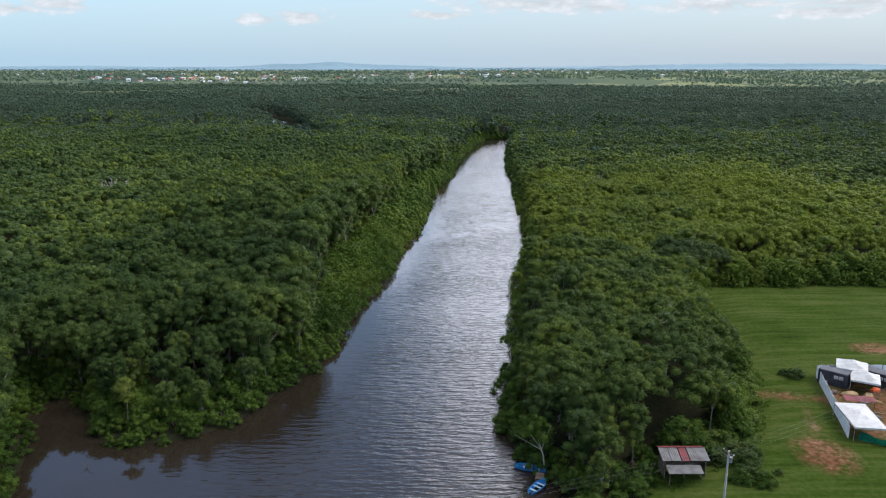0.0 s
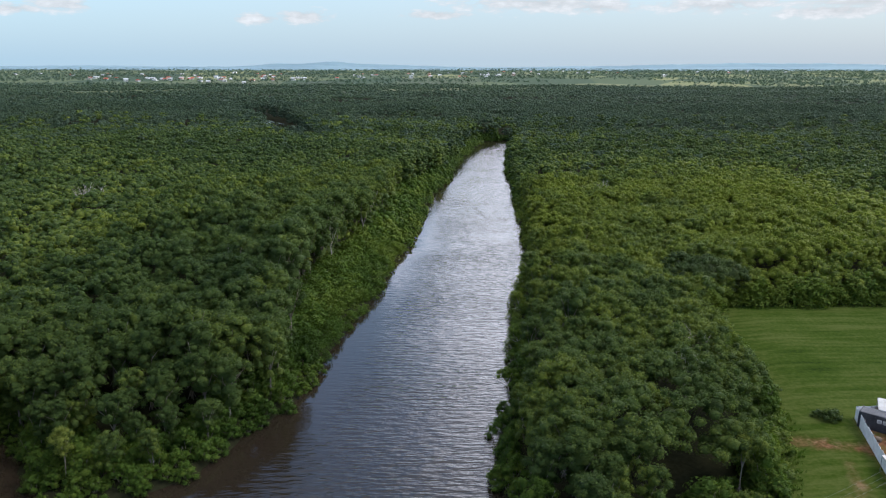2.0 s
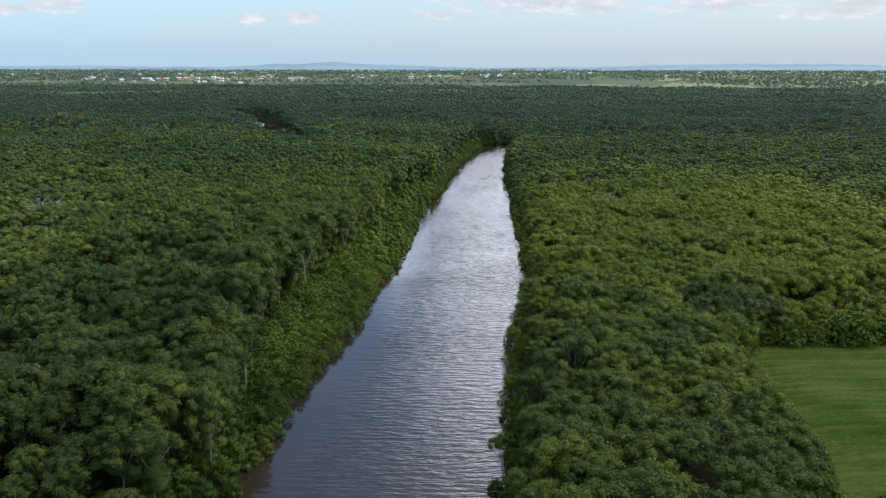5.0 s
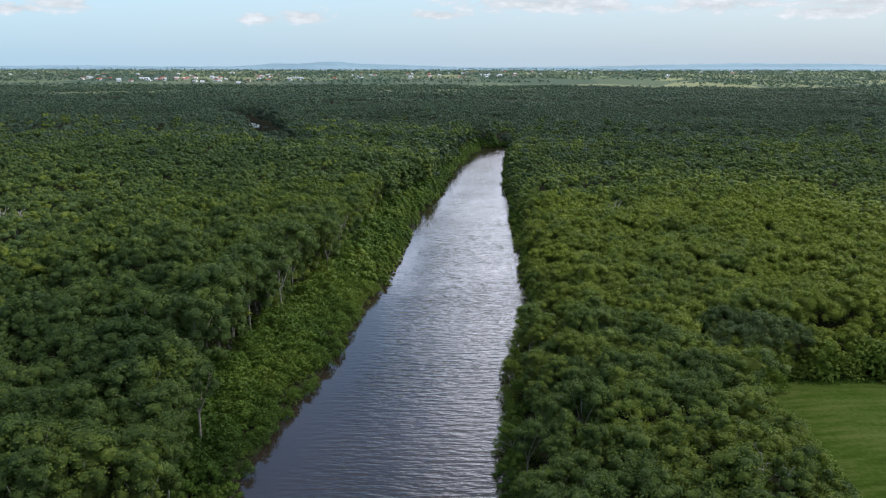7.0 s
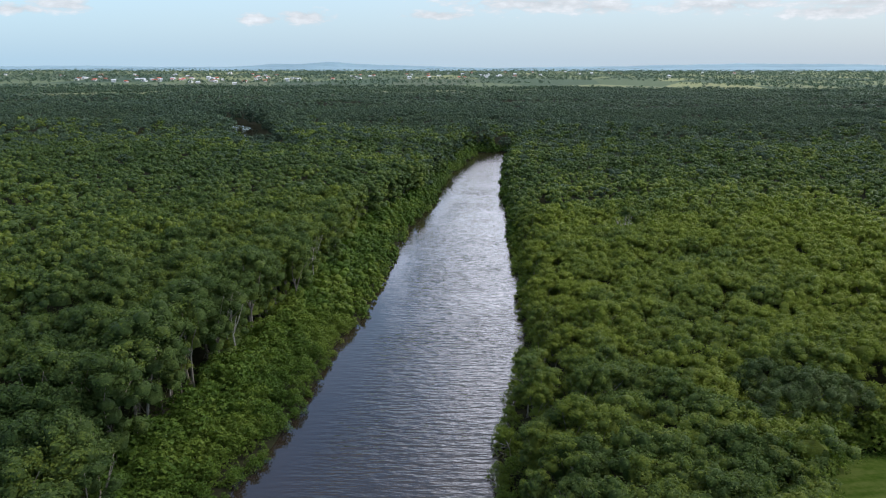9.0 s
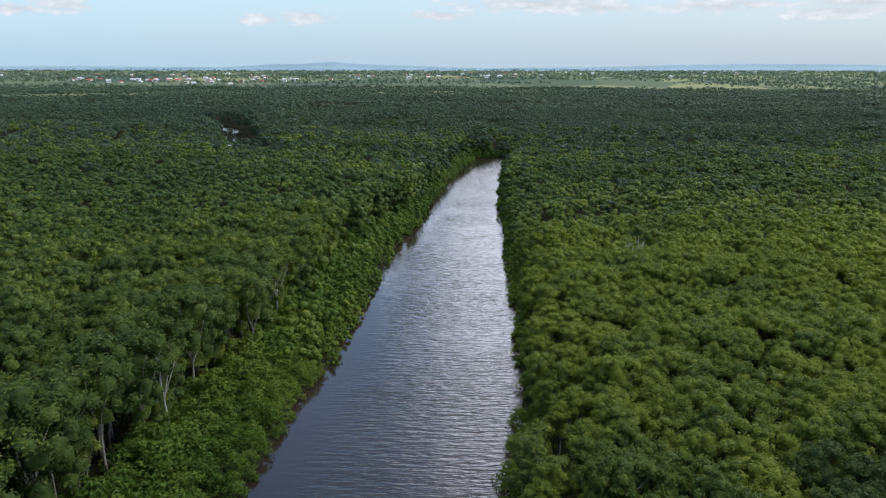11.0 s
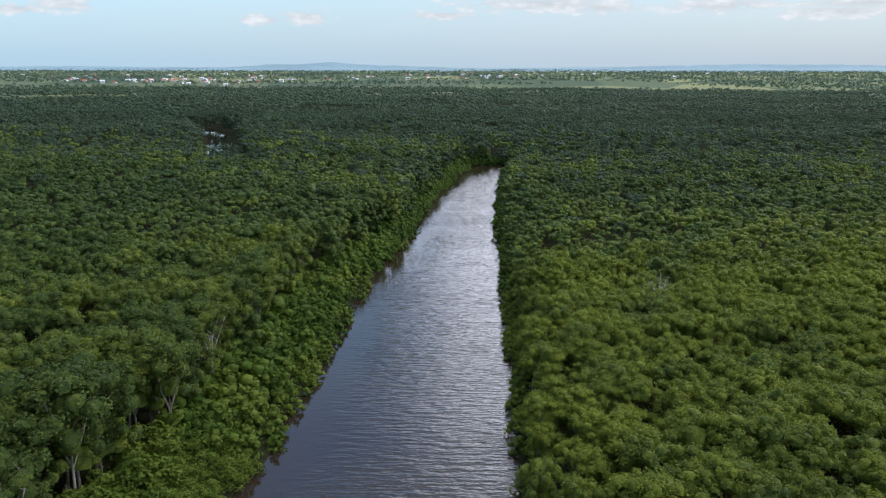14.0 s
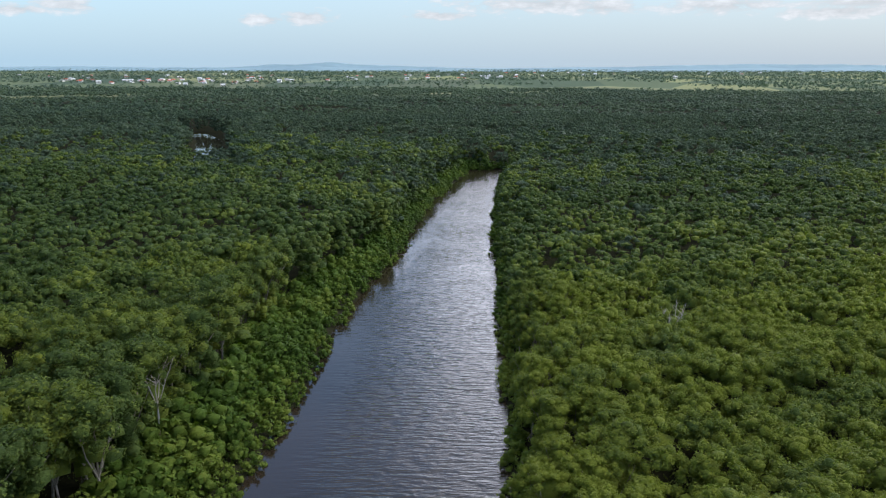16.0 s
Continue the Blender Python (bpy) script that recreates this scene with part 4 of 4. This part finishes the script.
def build_shack():
    ob = thing("shack", pose(32.5, 89.6, 1.3), "old timber shack with a patched sheet-metal roof", "shed")
    bm = bmesh.new()
    box(bm, (5.6, 0.1, 2.5), pose(0, 1.3, 1.3))
    box(bm, (0.1, 2.6, 2.5), pose(-2.75, 0, 1.3))
    box(bm, (0.1, 2.6, 2.5), pose(2.75, 0, 1.3))
    part("wall", bm, ob, "", MAT["timber"])
    for i, (w, mat) in enumerate(((1.2, "rust_sheet"), (1.3, "rust_sheet"), (1.0, "red_sheet"), (1.3, "rust_sheet"), (1.3, "rust_sheet"))):
        bm = bmesh.new()
        corrugated(bm, w - 0.02, 2.6, pose(-2.55 + i * 1.28, -0.4, 2.95 + 0.012 * (i % 2), 13), 0.22, 0.035)
        part("roof_sheet", bm, ob, "", MAT[mat])
    bm = bmesh.new()
    corrugated(bm, 6.2, 0.9, pose(0.0, 1.2, 3.17, -18), 0.22, 0.035)
    part("roof_sheet", bm, ob, "dark back slope of the roof", MAT["red_sheet"])
    for x in (-2.7, 0, 2.7):
        bm = bmesh.new()
        box(bm, (0.12, 0.12, 2.7), pose(x, -1.45, 1.3))
        part("post", bm, ob, "", MAT["timber"])
    bm = bmesh.new()
    corrugated(bm, 4.6, 1.7, pose(-0.4, -2.5, 1.9, 12), 0.22, 0.03)
    part("porch_roof", bm, ob, "", MAT["rust_sheet"])
    for x in (-2.5, 1.6):
        bm = bmesh.new()
        box(bm, (0.1, 0.1, 1.8), pose(x, -3.1, 0.85))
        part("post", bm, ob, "", MAT["timber"])


def build_power_line():
    ob = thing("power_pole", pose(36.0, 83.2, 1.4), "grey concrete power pole with a cross arm and transformer", "power pole")
    bm = bmesh.new()
    rod(bm, (0, 0, -0.5), (0, 0, 6.8), 0.17, 0.11, 10)
    part("pole", bm, ob, "", MAT["concrete"])
    bm = bmesh.new()
    box(bm, (1.9, 0.1, 0.12), pose(0, 0, 6.5, 0, 0, 112))
    box(bm, (1.5, 0.08, 0.1), pose(0, 0, 5.9, 0, 0, 112))
    part("cross_arm", bm, ob, "", MAT["timber"])
    bm = bmesh.new()
    rod(bm, (0.3, -0.1, 5.2), (0.3, -0.1, 5.9), 0.2, 0.2, 12)
    can = part("transformer", bm, ob, "", MAT["grey_metal"])
    for k in (-0.1, 0.1):
        bm = bmesh.new()
        rod(bm, (0.3 + k, -0.1, 5.9), (0.3 + k, -0.1, 6.1), 0.04, 0.03, 8)
        part("bushing", bm, can, "", MAT["white_wall"])
    for k in (-0.85, 0.0, 0.85):
        bm = bmesh.new()
        x, y = k * math.cos(radians(112)), k * math.sin(radians(112))
        rod(bm, (x, y, 6.55), (x, y, 6.75), 0.05, 0.03, 8)
        part("insulator", bm, ob, "", MAT["white_wall"])
    for k, z in ((-0.85, 8.13), (0.0, 8.13), (0.85, 8.13)):
        for end, drop in ((Vector((-62 - 0.4 * k, 60 + 0.9 * k, 7.4)), 2.2), (Vector((96 - 0.4 * k, 121 + 0.9 * k, 8.1)), 1.5)):
            a = Vector((36.0 - k * 0.375, 83.2 + k * 0.927, z))
            bm = bmesh.new()
            last = a
            for i in range(1, 15):
                t = i / 14
                p = a.lerp(end, t)
                p.z -= drop * 4 * t * (1 - t)
                rod(bm, last, p, 0.007, None, 4)
                last = p
            me = bpy.data.meshes.new("power_cable")
            bm.to_mesh(me)
            bm.free()
            me.materials.append(MAT["wire"])
            tagged(new("power_cable", me), "thin sagging power cable strung from the pole", "cable", "power cables")
    for x, y in ((-62, 60), (96, 121)):
        far = copy_thing(ob, pose(x, y, 1.4 if x > 0 else 0.6, 0, 0, 20))
        far["label"] = "grey concrete power pole carrying the cables onward"


def build_boat(x, y, turn, length, outer, label):
    """An open wooden boat with a raised bow, benches and a gunwale."""
    ob = thing("boat", pose(x, y, 0.0, 0, 0, turn), label, "boat", "boats moored under the trees")
    n, half = 12, length / 2
    bm = bmesh.new()
    rings = []
    for i in range(n + 1):
        t = i / n
        w = 0.72 * (math.sin(min(1, t * 1.25 + 0.28) * math.pi * 0.5) if t < 0.6 else math.cos((t - 0.6) / 0.4 * 1.45)) + 0.03
        keel, rim = -0.12 + 0.30 * max(0, t - 0.6) ** 1.5, 0.46 + 0.42 * max(0, t - 0.45) ** 1.6
        x0 = -half + length * t
        prof = [(-w, rim), (-w * 0.86, (keel + rim) / 2), (-w * 0.55, keel), (w * 0.55, keel), (w * 0.86, (keel + rim) / 2), (w, rim)]
        inner = [(w - 0.06, rim), (w * 0.80, (keel + rim) / 2), (w * 0.5, keel + 0.07), (-w * 0.5, keel + 0.07), (-w * 0.80, (keel + rim) / 2), (-w + 0.06, rim)]
        rings.append([bm.verts.new((x0, a, b)) for a, b in prof + inner])
    k = len(rings[0])
    for r0, r1 in zip(rings, rings[1:]):
        for j in range(k):
            bm.faces.new((r0[j], r0[(j + 1) % k], r1[(j + 1) % k], r1[j]))
    bm.faces.new(rings[0])
    bm.faces.new(rings[-1][::-1])
    bmesh.ops.recalc_face_normals(bm, faces=bm.faces[:])
    part("hull", bm, ob, "", outer)
    for t in (-0.28, -0.02, 0.2):
        bm = bmesh.new()
        box(bm, (0.26, 1.16, 0.05), pose(t * length, 0, 0.34))
        part("bench", bm, ob, "", MAT["pale_blue"])


def build_landing():
    ob = thing("landing_stage", pose(13.3, 90.0, 0, 0, 0, 75), "small weathered timber landing stage in the shallows", "jetty")
    for i in range(7):
        bm = bmesh.new()
        box(bm, (0.22, 1.1, 0.05), pose(-0.75 + i * 0.25, 0, 0.42))
        part("plank", bm, ob, "", MAT["timber"])
    for sx in (-0.7, 0.7):
        for sy in (-0.45, 0.45):
            bm = bmesh.new()
            rod(bm, (sx, sy, -1.6), (sx, sy, 0.5), 0.06)
            part("post", bm, ob, "", MAT["timber"])


def build_driftwood():
    ob = thing("driftwood", pose(-50.6, 92.6, 0.0), "dead forked branch standing out of the creek", "branch")
    bm = bmesh.new()
    rod(bm, (0, 0, -0.8), (0.5, 0.2, 0.7), 0.07, 0.04)
    rod(bm, (0.3, 0.12, 0.1), (-0.35, 0.1, 0.75), 0.05, 0.025)
    rod(bm, (0.5, 0.2, 0.7), (1.1, 0.1, 0.9), 0.04, 0.02)
    part("limb", bm, ob, "", MAT["timber"])


def build_road():
    xs = np.linspace(22, 200, 60)
    v = []
    for x in xs:
        y = 78.8 - 0.02 * (x - 22)
        z = float(np.max(land_height(np.array([x, x]), np.array([y - 2.4, y + 2.4])))) + 0.10
        v += [(x, y - 2.6, z - 0.5), (x, y - 2.4, z), (x, y + 2.4, z), (x, y + 2.6, z - 0.5)]
    i = (np.arange(len(xs) - 1)[:, None] * 4 + np.arange(3)[None]).ravel()
    me = mesh_of("road", v, np.stack([i, i + 4, i + 5, i + 1], 1), [MAT["asphalt"]], True)
    tagged(new("road", me), "narrow grey asphalt lane past the shack", "road", kind="structure")


def build_grass():
    """Tufts of longer grass in the meadow."""
    rng = np.random.RandomState(51)
    n = 22000
    px, py = rng.uniform(28, 160, n), rng.uniform(82, 178, n)
    f = to_polygon(px, py, FIELD)
    yard = to_polygon(px, py, [(58, 97), (65, 122.5), (98, 133), (96, 90)])
    track = np.minimum(to_segment(px, py, 50, 117, 64, 111), to_segment(px, py, 57, 113, 55, 90))
    keep = (f < -0.3) & (f > -3.5 - 1.5 * wavy(px, py, 0.2, 61)) & (yard > 0.3) & (track > 2.2)
    px, py = px[keep], py[keep]
    blades = []
    for k in range(4):
        r = np.random.RandomState(400 + k)
        m = 8
        at = np.concatenate([r.normal(0, 0.22, (m, 2)), np.zeros((m, 1))], 1)
        tip = at + np.concatenate([r.normal(0, 0.16, (m, 2)), r.uniform(0.25, 0.55, (m, 1))], 1)
        side = np.concatenate([r.normal(0, 0.05, (m, 2)), np.zeros((m, 1))], 1)
        v = np.stack([at - side, at + side, tip], 1).reshape(-1, 3)
        t = np.arange(m * 3).reshape(m, 3)
        blades.append((v, t[: m // 2], t[m // 2:]))
    ob = scatter("meadow_grass", blades, px, py, land_height(px, py) - 0.02, rng.uniform(0.5, 1.2, len(px)), MAT["grass"], "tufts of long green meadow grass", 52)
    ob["category"] = "grass"


def build_field_bushes():
    rng = random.Random(8)
    for k, (x, y, s) in enumerate(((57, 133.2, 0.8), (58.6, 132.4, 0.55), (62.6, 120.7, 0.75), (61.2, 122.1, 0.5), (53.5, 128.8, 0.8), (52, 124.0, 0.9), (49.5, 116.9, 0.8), (47, 110.9, 0.9), (44.5, 105.5, 0.9), (42.5, 102.0, 0.8), (40, 96.6, 0.8), (38, 93.6, 0.7), (45.5, 88.8, 0.35), (38.5, 93.6, 1.1), (40.5, 96.6, 1.35), (42, 91.8, 1.0), (44.5, 100.8, 1.25), (41, 88.2, 0.8), (46.5, 104.9, 1.2), (48.5, 110.3, 1.1), (44, 94.8, 0.8))):
        ob = thing("shrub", pose(x, y, float(land_height(np.array([x]), np.array([y]))[0]) - 0.1, 0, 0, k * 53) @ Matrix.Diagonal((s, s, s * 0.8, 1)), "low dark green shrub at the meadow's edge", "bush", "shrubs in the meadow")
        tpl = shrub(500 + k, 11, 1, 70, 0.18, 2.2, 2.6, 0.95, False)
        part("leaves", leafy_mesh("leaves", tpl, MAT["leaf"]), ob)
    # waist-high thicket between the shack and the bare earth
    model = None
    n = 0
    while n < 30:
        x, y = rng.uniform(38, 53), rng.uniform(86, 109)
        if x < 38.5 + 0.25 * (y - 84) or x > 43.5 + 0.24 * (y - 88):
            continue
        s = rng.uniform(0.32, 0.62)
        m = pose(x, y, float(land_height(np.array([x]), np.array([y]))[0]) - 0.1, 0, 0, rng.uniform(0, 360)) @ Matrix.Diagonal((s * 1.3, s * 1.3, s, 1))
        if model is None:
            model = ob = thing("shrub", m, "waist-high green shrub in a thicket beside the shack", "bush", "shrubs in the thicket")
            part("leaves", leafy_mesh("leaves", shrub(560, 10, 1, 70, 0.2, 2.2, 2.4, 0.95, False), MAT["leaf_bush"]), ob)
        else:
            copy_thing(model, Matrix()).matrix_basis = m
        n += 1


def build_leaning_tree(x, y, turn, size, label):
    ob = thing("mangrove_tree", pose(x, y, 0.1, 0, 0, turn) @ Matrix.Diagonal((size, size, size, 1)), label, "tree", "mangroves leaning over the water")
    bm = bmesh.new()
    a, b, c = Vector((0, 0, -1)), Vector((-0.4, 0.2, 2.2)), Vector((-1.2, 0.6, 4.6))
    rod(bm, a, b, 0.13, 0.10)
    rod(bm, b, c, 0.10, 0.06)
    for e in ((-4.4, 1.6, 4.6), (-2.0, 0.8, 7.0), (0.6, 0.4, 6.6), (-2.6, -0.6, 6.2)):
        rod(bm, b.lerp(c, 0.3), Vector(e), 0.055, 0.025, 5)
    part("trunk", bm, ob, "pale bare limbs", MAT["dead_wood"])
    tpl = crown(611 + int(turn), 13, 1, 95, 0.16, 2.3, 1.6, 0.9, False, 0.66)
    part("crown", leafy_mesh("crown", (tpl[0] + (-1.3, 0.8, 7.6), *tpl[1:]), MAT["leaf_bush"]), ob)


def build_broad_trees():
    """Broad, dark crowns with low boughs at the meadow's far corner."""
    for n, (x, y, s) in enumerate(((56.5, 176.5, 1.1), (63.0, 180.0, 1.2), (51.0, 171.5, 1.0), (69.5, 181.5, 1.0), (58.0, 184.5, 1.15), (53.0, 161.0, 0.85))):
        ob = thing("broad_tree", pose(x, y, 1.2, 0, 0, n * 77) @ Matrix.Diagonal((s, s, s, 1)), "broad dark grey-green tree at the meadow's corner", "tree", "dark trees at the meadow")
        part("trunk", trunk_mesh(700 + n, 8.0, 4.0), ob, "grey forked trunk", MAT["bark"])
        rounds = [crown(710 + n, 22, 1, 105, 0.17, 4.3, 3.4, 1.05, False, 0.66), crown(730 + n, 12, 1, 80, 0.17, 4.4, 1.6, 1.0, False, 0.66)]
        tpl = join([(rounds[0][0] + (0, 0, 9.2), *rounds[0][1:]), (rounds[1][0] + (0, 0, 5.4), *rounds[1][1:])])
        part("crown", leafy_mesh("crown", tpl, MAT["leaf_dark"]), ob)


def build_yellow_trees():
    for n, (x, y, z, s) in enumerate(((-38.5, 160.5, 0.4, 0.95), (-49.0, 104.0, 0.3, 0.62), (-38.5, 106.5, 0.3, 0.5), (-39.0, 163.0, 0.4, 0.8), (-35.0, 201.0, 0.4, 1.1), (-39.0, 206.0, 0.4, 1.15), (-40.5, 197.0, 0.4, 1.05), (-32.5, 189.0, 0.4, 0.95), (40.5, 101.0, 1.2, 0.62))):
        ob = thing("young_tree", pose(x, y, z, 0, 0, n * 61) @ Matrix.Diagonal((s, s, s, 1)), "young tree with pale yellow-green leaves in the wood's edge", "tree", "pale young trees")
        part("trunk", trunk_mesh(750 + n, 12.0, 2.0), ob, "pale slender trunk", MAT["bark"])
        a, b = crown(760 + n, 15, 1, 110, 0.16, 2.2, 2.8, 0.85, False, 0.66), crown(770 + n, 9, 1, 90, 0.16, 2.0, 2.0, 0.8, False, 0.66)
        tpl = join([(a[0] + (0, 0, 13.4), *a[1:]), (b[0] + (0.3, 0, 9.8), *b[1:])])
        part("crown", leafy_mesh("crown", tpl, MAT["leaf_pale"]), ob)


build_yard_wall()
build_container(2.3, -2.6, -26, 4.6, "dark painted site container with two white windows")
build_container(9.6, -1.2, -30, 5.6, "dark painted site container behind the white tents")
build_tent(71.6, 119.4, 4.1, -28, 4.9, 4.7, 1.2, "white peaked canopy tent beside the dark container")
build_tent(71.4, 114.8, 3.9, -28, 4.4, 4.5, 1.2, "white peaked canopy tent over stacked goods")
build_tent(63.1, 101.3, 3.8, -8, 4.5, 8.2, 0.7, "long white canopy tent at the yard's open end")
build_yard_clutter()
build_shack()
build_power_line()
build_boat(12.3, 92.4, 165, 4.4, MAT["blue_paint"], "bright blue open wooden boat under the mangroves")
build_boat(12.7, 87.6, 50, 3.8, MAT["blue_paint"], "blue and white open boat moored by the landing")
build_landing()
build_driftwood()
build_road()
build_field_bushes()
build_leaning_tree(14.4, 92.2, 0, 1.0, "leaning mangrove with bare pale limbs over the boats")
build_leaning_tree(17.0, 150.5, 10, 0.7, "small mangrove leaning out from the east bank")
build_leaning_tree(19.4, 176.0, 25, 0.6, "small mangrove leaning out from the east bank")
build_leaning_tree(13.2, 131.5, 5, 0.65, "small mangrove leaning out from the east bank")
build_leaning_tree(23.6, 198.0, 15, 0.6, "small mangrove leaning out from the east bank")
build_broad_trees()
build_yellow_trees()
build_grass()
